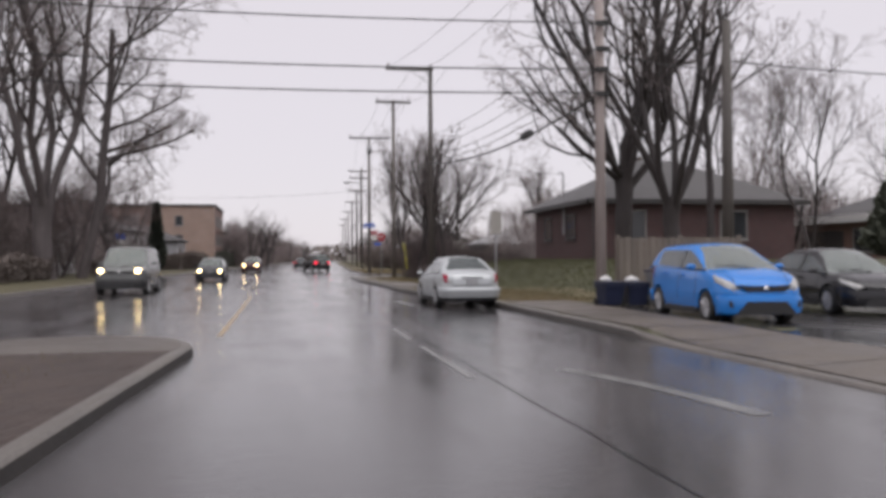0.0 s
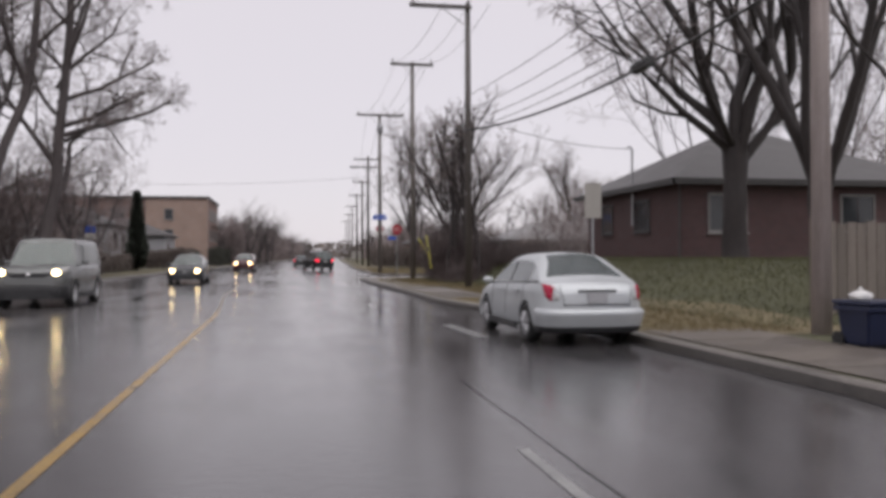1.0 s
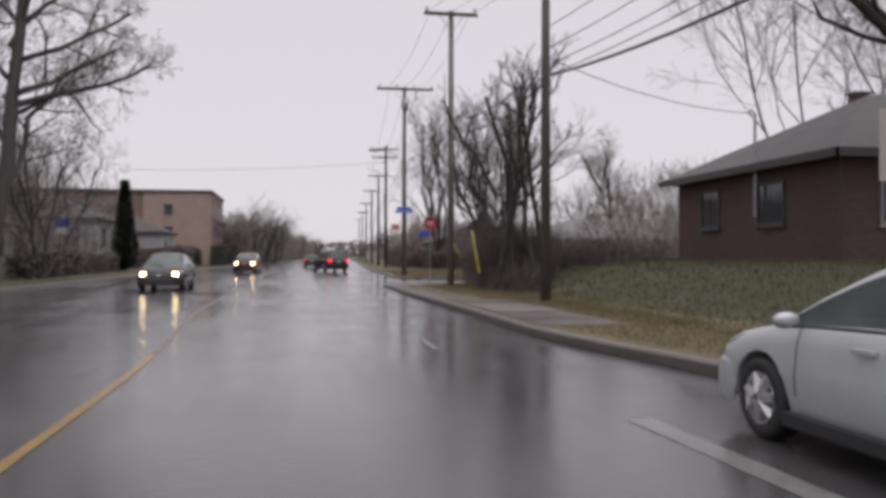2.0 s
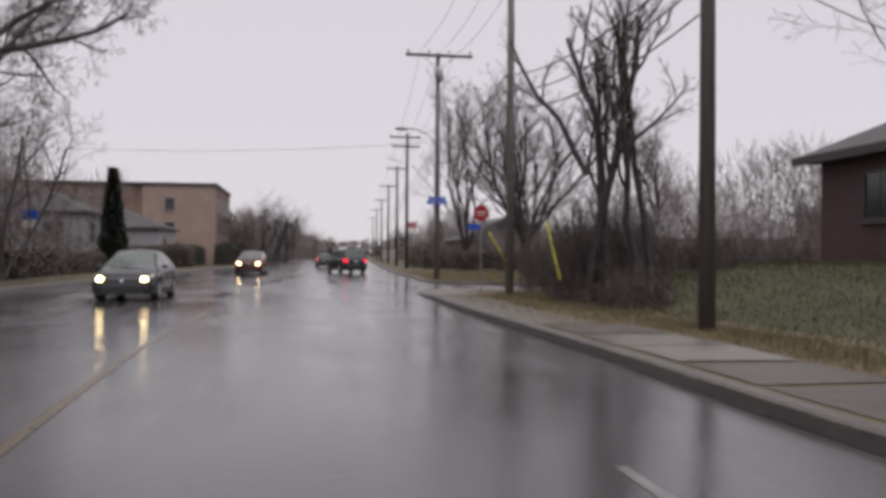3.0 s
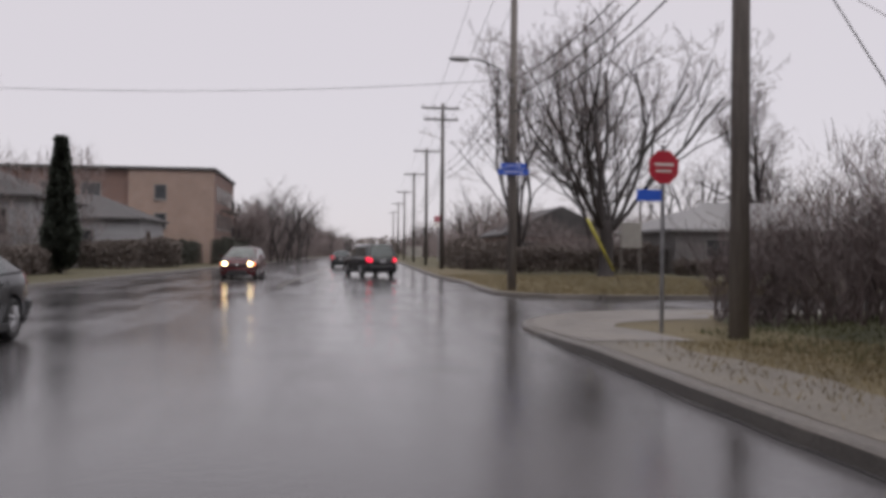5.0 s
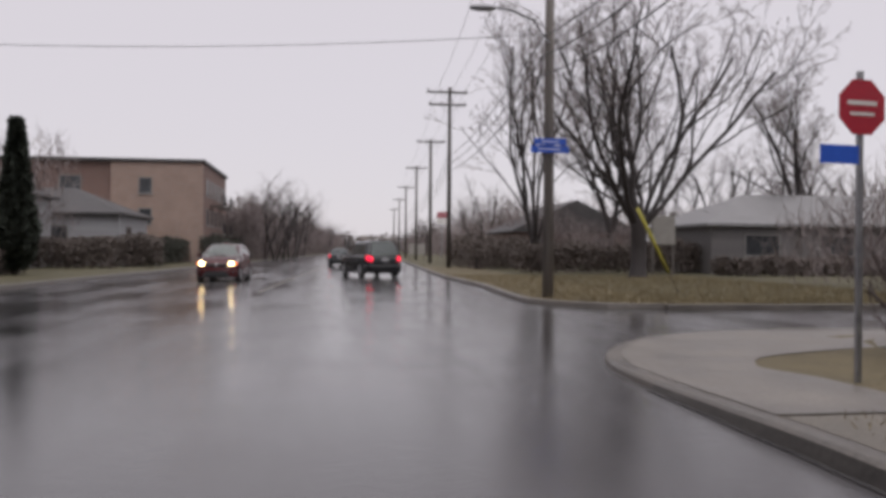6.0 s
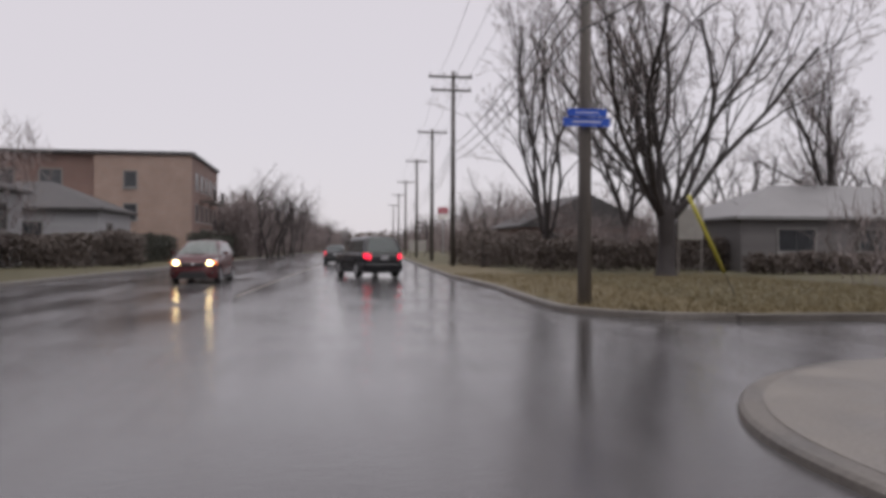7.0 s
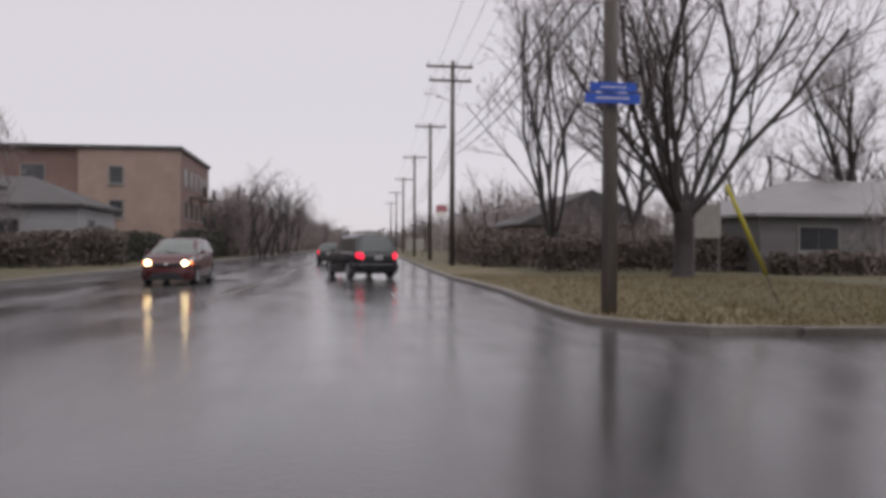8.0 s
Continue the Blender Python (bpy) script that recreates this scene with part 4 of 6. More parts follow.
def grow(rng, height, r0, stems=1, fork=0.3, spread=0.55, depth=5, droop=0.0, thin=1.0, reach=1.0, bole=0.0, tilts=(0.10, 0.26), lean=(0.0, 0.0), boughs=(), fine=1.0):
    """Trunk, limbs and twigs of a leafless tree of that height."""
    trunk, limbs, twigs = Wood(), Wood(), Wood()

    def branch(p, d, length, r, level):
        n = (6, 5, 4, 3, 2, 1)[level]
        pts, radii, dirs = [p], [r], [d]
        for i in range(n):
            jig = Vector((rng.gauss(0, 1), rng.gauss(0, 1), rng.gauss(0, 0.6))) * (0.10 if stems == 1 else 0.15, 0.21, 0.26, 0.3, 0.3, 0.3)[level]
            up = Vector((0, 0, (0.10, 0.10, 0.10, 0.03, -droop, -droop)[level]))
            d = (d + jig + up).normalized()
            p = p + d * length / n
            pts.append(p)
            radii.append(max(0.0095 if depth == 5 else 0.008 if height > 9.8 else 0.005, r * (1 - (0.62 if level else 0.5) * (i + 1) / n)))
            dirs.append(d)
        (trunk if level == 0 else limbs if level <= 2 else twigs).add(pts, radii, (9, 7, 5, 3, 3, 3)[level])
        if level >= depth:
            return
        kids = (rng.randint(7, 9), rng.randint(6, 8), rng.randint(5, 7), rng.randint(4, 5), 3)[level]
        kids = max(2, round(kids * thin * (fine if level >= 3 else 1)))
        for k in range(kids):
            at = ((fork if level == 0 else 0.25) + (1 - (fork if level == 0 else 0.25)) * (k + rng.random() * 0.8) / kids)
            at = min(0.999, at)
            i = min(n - 1, int(at * n))
            q = pts[i].lerp(pts[i + 1], at * n - i)
            axis = dirs[i + 1]
            side = axis.orthogonal().normalized()
            side.rotate(Matrix.Rotation(k * 2.4 + rng.random() * 1.2, 3, axis))
            a = spread * (0.75 + 0.5 * rng.random())
            nd = (axis * math.cos(a) + side * math.sin(a)).normalized()
            branch(q, nd, length * (0.62 * reach, 0.55 * reach, 0.52, 0.5, 0.5)[level] * (1.15 - 0.5 * at) * (0.8 + 0.4 * rng.random()), max(0.007, radii[i] * (0.55, 0.5, 0.45, 0.5, 0.6)[level]), level + 1)

    for k in range(stems):
        a = 2 * math.pi * k / stems + rng.random()
        tilt = 0.0 if stems == 1 else tilts[0] + (tilts[1] - tilts[0]) * rng.random()
        d = (Vector((math.sin(tilt) * math.cos(a), math.sin(tilt) * math.sin(a), math.cos(tilt))) + Vector((*lean, 0))).normalized()
        base = Vector((math.cos(a), math.sin(a), 0)) * (r0 * (0.35 if bole else 0.9) if stems > 1 else 0) + Vector((0, 0, bole * 0.92 - 0.25 if bole else -0.25))
        branch(base, d, height * (0.80 + 0.1 * rng.random()), r0 * (1.0 if stems == 1 else 0.30 if stems > 6 else 0.42 if bole else 0.8), 0)
    for p, d, length, r in boughs:
        branch(Vector(p), Vector(d).normalized(), length, r, 1)
    if bole:
        pts = [Vector((0.10 * r0 * math.sin(7.1 * k + height), 0.10 * r0 * math.cos(5.3 * k + height), -0.25 + (bole + 0.45) * k / 9)) for k in range(10)]
        trunk.add(pts, [r0 * (0.88 + 0.62 * math.exp(-1.1 * k) + 0.05 * math.sin(3.7 * k + height) + (0.12 if k == 8 else 0)) for k in range(10)], 14)
    return trunk, limbs, twigs


def bare_tree(m, label, seed, height, r0, group="", name="bare_tree", bark=BARK, twig=TWIG, **kw):
    rng = random.Random(seed)
    t = thing(name, m, label, "tree", group)
    trunk, limbs, twigs = grow(rng, height, r0, **kw)
    part("trunk", trunk.mesh("trunk"), bark, t)
    part("crown", limbs.mesh("crown"), bark, t)
    part("fine_crown", twigs.mesh("fine_crown"), twig, t)
    return t


BIG = "tall leafless street tree with haze-paled bark"
bare_tree(pose(-13.2, 60, 0.1), BIG + " beside the far kerb", 11, 20, 0.36, bark=HAZED_BARK, stems=1, fork=0.26, spread=0.9, reach=0.8, droop=0.22, thin=1.15, lean=(0.16, 0.0),
          boughs=[((1.1, 0, 8.3), (1, -0.2, 0.22), 6.0, 0.16), ((1.3, 0, 9.8), (1, 0.3, 0.45), 5.8, 0.15), ((1.0, 0, 7.4), (0.9, 0.5, 0.12), 4.6, 0.12), ((1.3, 0, 10.6), (0.5, -0.6, 0.9), 6.0, 0.14), ((1.2, 0, 9.2), (-0.5, 0.4, 0.9), 5.5, 0.13)])
bare_tree(pose(-14.9, 57.5, 0.1), BIG + " and several stems", 12, 19, 0.66, bark=HAZED_BARK, stems=4, fork=0.2, spread=0.6, bole=5.0, tilts=(0.08, 0.35), reach=1.1, thin=0.8, fine=1.25)
bare_tree(pose(-19, 52, 0.1), BIG, 13, 17, 0.42, bark=HAZED_BARK, stems=4, fork=0.2, spread=0.65, bole=3.5, tilts=(0.1, 0.4), reach=1.0, thin=0.7)
bare_tree(pose(-23, 68, 0.1), BIG + " behind the others", 14, 17, 0.3, bark=HAZED_BARK, stems=2, fork=0.25, depth=4)
bare_tree(pose(15.0, 35.5, 0.9), "tall leafless dark tree before the brick house", 15, 14, 0.43, stems=5, fork=0.10, spread=0.6, bole=4.0, tilts=(0.08, 0.45), thin=0.62, droop=0.35, fine=1.4,
          boughs=[((0, 0, 3.6), (0.03, 0, 1), 9.0, 0.25), ((0, 0, 3.6), (-0.38, -0.1, 1), 7.5, 0.19), ((0, 0, 3.7), (-1, -0.1, 0.6), 6.4, 0.15), ((0, 0, 4.1), (-0.9, 0.4, 0.9), 6.0, 0.14), ((0, 0, 3.9), (-0.7, -0.8, 0.6), 5.4, 0.13)])
bare_tree(pose(15.3, 31.4, rise(15.3, 31.4) - 0.05), "leafless tree forking low into several dark limbs", 16, 12, 0.36, stems=4, fork=0.2, spread=0.5, bole=2.4, tilts=(0.10, 0.5), thin=0.55, fine=1.5,
          boughs=[((0, 0, 2.1), (0.30, 0, 1), 8.5, 0.20), ((0, 0, 2.1), (-0.10, 0.1, 1), 8.5, 0.18)])
bare_tree(pose(15.1, 27.8, rise(15.1, 27.8) - 0.05), "slim upright leafless tree near the dark pole", 18, 9.5, 0.15, stems=1, fork=0.4, spread=0.45, depth=4, thin=0.8)
bare_tree(pose(22.5, 33.0, 0.9), "slim leafless tree with dark wet bark near the house", 17, 8.5, 0.09, stems=2, fork=0.3, depth=4, thin=0.9)
for i, (x, y, h) in enumerate(((22.5, 53, 12), (27.5, 50, 11), (31.5, 52, 12))):
    bare_tree(pose(x, y, rise(x, y) - 0.1), "grey leafless tree behind the brick house", 60 + i, h, 0.15, "trees behind the brick house", stems=3, fork=0.2, spread=0.6, depth=4, bole=1.5, tilts=(0.1, 0.4), thin=0.75, fine=1.7)
RUSSET_TWIG = surface("russet twigs", (0.13, 0.092, 0.088), (0.25, 0.185, 0.175), 3, 0.7, bump=0)
for i, (x, y, h) in enumerate(((-12.4, 66.5, 8.0), (-15.8, 65, 8.6), (-19.5, 63, 7.6))):
    bare_tree(pose(x, y, 0.1), "low bushy tree with dense russet twigs behind the street trees", 70 + i, h, 0.11, "bushy trees behind the street trees", bark=HAZED_BARK, twig=RUSSET_TWIG, stems=5, fork=0.12, spread=0.7, depth=4, tilts=(0.12, 0.42), thin=0.75, fine=1.5)
CLUMP = "leafless slender dark tree on the bank"
for i, (x, y, h, r, st, lx) in enumerate(((7.72, 48.3, 9.5, 0.13, 1, 0.0), (8.38, 48.1, 9.2, 0.12, 1, -0.02), (8.62, 48.9, 8.8, 0.10, 1, 0.05), (8.95, 47.5, 8.6, 0.13, 2, 0.14))):
    bare_tree(pose(x, y, rise(x, y) - 0.05), CLUMP, 30 + i, h, r, "slender trees on the bank", stems=st, fork=0.35, spread=0.38, depth=4, reach=0.62, thin=0.85, tilts=(0.03, 0.16), lean=(lx, 0.03),
              boughs=[((0, 0, 3.3), (-0.62, 0.1, 1.0), 4.2, 0.085)] if i == 0 else [])
bare_tree(pose(14.0, 98, 0.1), "tall leafless tree with upswept limbs past the corner", 41, 14.0, 0.34, stems=7, fork=0.15, spread=0.4, bole=1.8, tilts=(0.04, 0.26), thin=0.62, reach=0.85)
bare_tree(pose(16.0, 86, 0.1), "leafless tree with a short thick trunk and fanned limbs", 42, 10.5, 0.42, stems=11, fork=0.12, spread=0.45, bole=2.8, tilts=(0.15, 0.75), thin=0.62)
bare_tree(pose(21.5, 106, 0.1), "leafless tree behind the corner house", 43, 12, 0.25, stems=2, fork=0.25, depth=4)
bare_tree(pose(31, 98, 0.1), "leafless tree behind the grey bungalow", 44, 11, 0.25, stems=2, fork=0.25, depth=4)


def brush(m, label, seed, rx, ry, h, n, mat=BRUSH, name="bush"):
    """A thicket of thin leafless stems."""
    rng = random.Random(seed)
    stems, fine = Wood(), Wood()
    for k in range(n):
        a, q = rng.random() * 6.283, math.sqrt(rng.random())
        p = Vector((rx * q * math.cos(a), ry * q * math.sin(a), -0.1))
        d = Vector((rng.gauss(0, 0.3), rng.gauss(0, 0.3), 1)).normalized()
        hh = h * (0.55 + 0.5 * rng.random()) * (1.05 - 0.4 * q)
        pts = [p]
        for i in range(4):
            d = (d + Vector((rng.gauss(0, 0.2), rng.gauss(0, 0.2), 0.05))).normalized()
            pts.append(pts[-1] + d * hh / 4)
        stems.add(pts, [0.018, 0.015, 0.012, 0.009, 0.005], 3)
        for j in range(7):
            i = rng.randint(1, 3)
            s = pts[i].lerp(pts[i + 1], rng.random())
            e = (Vector((rng.gauss(0, 0.7), rng.gauss(0, 0.7), 0.7))).normalized()
            fine.add([s, s + e * hh * 0.16, s + (e + Vector((rng.gauss(0, 0.3), rng.gauss(0, 0.3), 0.2))) * hh * 0.28], [0.008, 0.006, 0.004], 3)
    b = thing(name, m, label, "bush")
    part("thicket", stems.mesh("thicket"), mat, b)
    part("fine_thicket", fine.mesh("fine_thicket"), mat, b)
    return b


for i, (x, y, rx, ry, h, n) in enumerate(((8.6, 49.5, 1.5, 2.0, 2.4, 200), (10.2, 53, 2.0, 2.2, 2.6, 240), (12.8, 50.5, 2.2, 2.0, 1.3, 160), (10.2, 56.5, 2.2, 1.8, 2.5, 260), (13.4, 56, 2.4, 2.0, 1.6, 180), (8.0, 46.2, 1.0, 1.2, 1.2, 110), (8.3, 49.6, 1.0, 1.2, 4.2, 120))):
    brush(pose(x, y, rise(x, y)), "leafless brown brush under the slender trees", 60 + i, rx, ry, h, n)


# ---- evergreens and hedges ----
def leafy(rng, n, inside, size):
    """Many small leaf sprays in a volume; inside(rng) gives a place and an outward way."""
    v, f = [], []
    for k in range(n):
        p, o = inside(rng)
        a = Vector((rng.gauss(0, 1), rng.gauss(0, 1), rng.gauss(0, 1))).normalized()
        d = (o + a * 0.7).normalized()
        s = d.cross(a).normalized() * size * (0.25 + 0.3 * rng.random())
        e = d * size * (0.7 + 0.8 * rng.random())
        b = len(v)
        v += [tuple(p - s * 0.5), tuple(p + s * 0.5), tuple(p + e * 0.6 + s), tuple(p + e), tuple(p + e * 0.6 - s)]
        f.append((b, b + 1, b + 2, b + 3, b + 4))
    me = bpy.data.meshes.new("foliage")
    me.from_pydata(v, [], f)
    return me


def conifer(m, label, seed, h, w, n=5000, mat=EVERGREEN):
    def place(rng):
        z = rng.random() ** 1.3
        a = rng.random() * 6.283
        prof = w * (0.35 + 0.65 * min(1, z * 6)) * ((1 - z) ** 0.9 + 0.03) * (0.82 + 0.25 * noise.noise((math.cos(a) * 2, math.sin(a) * 2, z * 9)))
        q = prof * (0.6 + 0.4 * rng.random())
        return Vector((q * math.cos(a), q * math.sin(a), 0.25 + z * (h - 0.4))), Vector((math.cos(a), math.sin(a), 0.8))
    t = thing("evergreen_tree", m, label, "tree")
    part("trunk", tubed([(0, 0, -0.2), (0, 0, h * 0.78)], [w * 0.13, 0.02], 7), BARK, t)
    part("foliage", leafy(random.Random(seed), n, place, 0.28), mat, t)
    return t


conifer(pose(-12.1, 87, 0.12), "narrow dark columnar evergreen before the pale house", 5, 6.9, 1.1, 7000, YEW)
conifer(pose(26.9, 33.5, 1.1), "broad grey-green conifer beyond the driveway", 6, 3.6, 1.6, 2600, SPRUCE)
conifer(pose(-19.5, 88, 0.12), "small dark evergreen beside the pale house", 7, 3.2, 1.1, 3000)


def hedge(m, label, seed, lx, ly, h, n, mat):
    def place(rng):
        x, y, z = (rng.random() - 0.5) * lx, (rng.random() - 0.5) * ly, rng.random() ** 0.7
        top = h * (0.82 + 0.25 * noise.noise((x * 0.5, y * 0.5, seed)))
        return Vector((x, y, z * top)), Vector((rng.gauss(0, 0.5), rng.gauss(0, 0.5), 0.8))
    t = thing("hedge", m, label, "hedge")
    part("foliage", leafy(random.Random(seed), int(n * 1.5), place, 0.15), mat, t)
    bm = bmesh.new()
    for k in range(int(max(lx, ly) * 2)):
        u = (k + 0.5) / int(max(lx, ly) * 2) - 0.5
        tube(bm, [(u * lx, u * ly if ly > lx else 0, -0.1), (u * lx + 0.05, (u * ly if ly > lx else 0) + 0.03, h * 0.75)], [0.03, 0.012], 5)
    part("stem_row", bm, BARK, t)
    return t


hedge(pose(-13.0, 77, 0.12), "dark ragged hedge along the far verge", 21, 1.4, 24, 1.5, 9000, HEDGE)
hedge(pose(-18.5, 100, 0.12), "dark hedge in front of the brick block", 22, 15, 1.6, 2.0, 9000, HEDGE)
hedge(pose(-15.0, 48, 0.12), "dark leafless hedge beneath the street trees", 23, 1.6, 20, 1.6, 8000, HEDGE)
hedge(pose(-13.5, 104, 0.12), "dark ragged hedge before the brick block", 24, 9, 1.6, 2.2, 6000, HEDGE)
hedge(pose(-11.0, 114, 0.12), "tall dark green hedge along the far kerb", 28, 1.6, 19, 2.3, 4500, HEDGE_DARK)
hedge(pose(-8.2, 132, 0.12), "tall dark hedge beside the brick block", 29, 1.6, 26, 2.6, 5500, HEDGE_DARK)
hedge(pose(18.0, 94, 0.12), "ragged brown hedge behind the corner trees", 25, 12, 1.8, 2.0, 7000, HEDGE)
hedge(pose(31.0, 88.5, 0.12), "low brown hedge along the grey bungalow", 26, 20, 1.2, 1.1, 8000, HEDGE)
hedge(pose(12.8, 108, 0.12), "ragged brown hedge beside the pole line", 27, 4, 14, 2.4, 7000, HEDGE)


# ---- buildings ----
def window(parent, face, u0, u1, z0, z1, at, bars=1, trim=None):
    """A framed window on a wall face: 'y-' looks down the street, 'x-' or 'x+' on to it."""
    def b(ua, ub, za, zb, d0, d1):
        if face == "y-":
            return boxed(ua, at - d1, za, ub, at - d0, zb)
        sgn = -1 if face == "x-" else 1
        return boxed(min(at + sgn * d0, at + sgn * d1), ua, za, max(at + sgn * d0, at + sgn * d1), ub, zb)
    fr = bmesh.new()
    for ua, ub, za, zb in ((u0 - 0.08, u1 + 0.08, z1, z1 + 0.09), (u0 - 0.08, u0, z0, z1), (u1, u1 + 0.08, z0, z1), (u0 - 0.08, u1 + 0.08, z0 - 0.09, z0)):
        bb = b(ua, ub, za, zb, -0.02, 0.06)
        me = mesh_of(bb, "t")
        fr.from_mesh(me)
        bpy.data.meshes.remove(me)
    win = part("window", fr, trim or WHITE_TRIM, parent, "window in a pale frame")
    for k in range(bars + 1):
        w = (u1 - u0) / (bars + 1)
        part("pane", b(u0 + k * w + 0.02, u0 + (k + 1) * w - 0.02, z0 + 0.01, z1 - 0.01, 0.0, 0.02), WINDOW, win, "dim reflecting pane")
    part("sill", b(u0 - 0.14, u1 + 0.14, z0 - 0.16, z0 - 0.09, -0.02, 0.11), trim or WHITE_TRIM, win)
    return win


def hip_roof(x0, y0, x1, y1, z0, z1, over=0.5, gable=""):
    """A solid hipped or gabled roof with fascia depth."""
    X0, Y0, X1, Y1 = x0 - over, y0 - over, x1 + over, y1 + over
    bm = bmesh.new()
    low = [bm.verts.new(p) for p in ((X0, Y0, z0 - 0.16), (X1, Y0, z0 - 0.16), (X1, Y1, z0 - 0.16), (X0, Y1, z0 - 0.16))]
    mid = [bm.verts.new(p) for p in ((X0, Y0, z0), (X1, Y0, z0), (X1, Y1, z0), (X0, Y1, z0))]
    lx, ly = X1 - X0, Y1 - Y0
    if lx >= ly:
        i = 0.0 if gable == "x" else ly / 2 * 0.92
        r = [bm.verts.new((X0 + i, (Y0 + Y1) / 2, z1)), bm.verts.new((X1 - i, (Y0 + Y1) / 2, z1))]
        fs = [(mid[0], mid[1], r[1], r[0]), (mid[2], mid[3], r[0], r[1]), (mid[3], mid[0], r[0]), (mid[1], mid[2], r[1])]
    else:
        i = 0.0 if gable == "y" else lx / 2 * 0.92
        r = [bm.verts.new(((X0 + X1) / 2, Y0 + i, z1)), bm.verts.new(((X0 + X1) / 2, Y1 - i, z1))]
        fs = [(mid[0], r[0], r[1], mid[3]), (mid[1], mid[2], r[1], r[0]), (mid[0], mid[1], r[0]), (mid[2], mid[3], r[1])]
    for q in fs:
        bm.faces.new(q)
    for k in range(4):
        bm.faces.new((low[k], low[(k + 1) % 4], mid[(k + 1) % 4], mid[k]))
    bm.faces.new(low[::-1])
    bmesh.ops.recalc_face_normals(bm, faces=bm.faces)
    return bm


def walls(parent, x0, y0, x1, y1, z0, z1, mat, t=0.25):
    part("wall", boxed(x0, y0, z0, x1, y0 + t, z1), mat, parent)
    part("wall", boxed(x0, y1 - t, z0, x1, y1, z1), mat, parent)
    part("wall", boxed(x0, y0 + t, z0, x0 + t, y1 - t, z1), mat, parent)
    part("wall", boxed(x1 - t, y0 + t, z0, x1, y1 - t, z1), mat, parent)


# dark red brick bungalow on the bank
h = thing("brick_bungalow", pose(0, 0, 0), "low dark red brick bungalow with a grey hipped roof", "house")
walls(h, 15.4, 40.2, 26.5, 50.2, 0.2, 4.2, BRICK_RED)
part("roof", hip_roof(15.4, 40.2, 26.5, 50.2, 4.25, 6.85, 0.55), SHINGLE, h, "grey shingled hipped roof")
bm = bmesh.new()
for x0, y0, x1, y1 in ((14.83, 39.62, 27.07, 39.68), (14.83, 39.62, 14.89, 50.78), (27.01, 39.62, 27.07, 50.78)):
    box(bm, x0, y0, 4.02, x1, y1, 4.26)
part("fascia", bm, DARK_TRIM, h, "dark fascia and gutter")
ch = part("chimney", boxed(20.2, 46.2, 5.8, 20.7, 46.7, 7.1, 0.02), BRICK_RED, h, "short brick chimney")
part("chimney_cap", boxed(20.14, 46.14, 7.1, 20.76, 46.76, 7.17, 0.01), KERB, ch)
window(h, "y-", 16.6, 18.1, 2.3, 3.65, 40.2, 1, GREY_TRIM)
window(h, "y-", 22.3, 23.7, 2.3, 3.65, 40.2, 1, GREY_TRIM)
window(h, "x-", 43.0, 44.4, 2.4, 3.6, 15.4, 1, DARK_TRIM)
window(h, "x-", 47.0, 48.2, 2.4, 3.6, 15.4, 1, DARK_TRIM)
part("downspout", tubed([(15.32, 40.12, 0.9), (15.32, 40.12, 4.1)], 0.045, 6), DARK_TRIM, h, "dark downspout at the corner")
part("service_mast", tubed([(15.2, 44.3, 2.6), (15.2, 44.3, 5.9), (15.05, 44.3, 6.02), (14.95, 44.3, 5.9)], 0.045, 6), STEEL, h, "grey service mast above the eave")

# tan brick apartment block far on the left
a = thing("apartment_block", pose(0.8, 0, 0), "three-storey tan and brown brick apartment block with a flat roof", "apartment building")
part("wall", boxed(-46, 125, 0.1, -18, 125.3, 8.9), BRICK_BROWN, a)
part("wall", boxed(-18, 124.7, 0.1, -10.2, 125.0, 8.9), BRICK_TAN, a, "tan brick end bay")
part("wall", boxed(-10.5, 125.0, 0.1, -10.2, 142, 8.9), BRICK_BROWN, a)
part("wall", boxed(-46, 141.7, 0.1, -10.5, 142, 8.9), BRICK_BROWN, a)
part("wall", boxed(-46, 125.3, 0.1, -45.7, 141.7, 8.9), BRICK_BROWN, a)
part("roof", boxed(-46.15, 124.5, 8.9, -10.0, 142.2, 9.2, 0.03), DARK_ROOF, a, "flat roof with a dark parapet cap")
for i in range(7):
    x = -44.5 + 3.7 * i
    for z in (0.8, 3.5, 6.2):
        window(a, "y-", x, x + 1.7, z, z + 1.4, 125.0, 1, GREY_TRIM)
for z in (3.5, 6.2):
    window(a, "y-", -15.6, -14.6, z, z + 1.3, 124.7, 0, GREY_TRIM)
for i in range(5):
    for z in (0.8, 3.5, 6.2):
        window(a, "x+", 127.0 + 3 * i, 128.4 + 3 * i, z, z + 1.4, -10.2, 1, GREY_TRIM)
        if i % 2:
            sl = part("balcony", boxed(-10.2, 126.6 + 3 * i, z - 0.9, -9.0, 128.8 + 3 * i, z - 0.75), KERB, a, "small concrete balcony")
            bm = bmesh.new()
            for k in range(9):
                box(bm, -9.05, 126.65 + 3 * i + k * 0.26, z - 0.75, -9.02, 126.68 + 3 * i + k * 0.26, z + 0.2)
            box(bm, -9.06, 126.6 + 3 * i, z + 0.2, -9.0, 128.8 + 3 * i, z + 0.25)
            part("railing", bm, DARK_TRIM, sl)


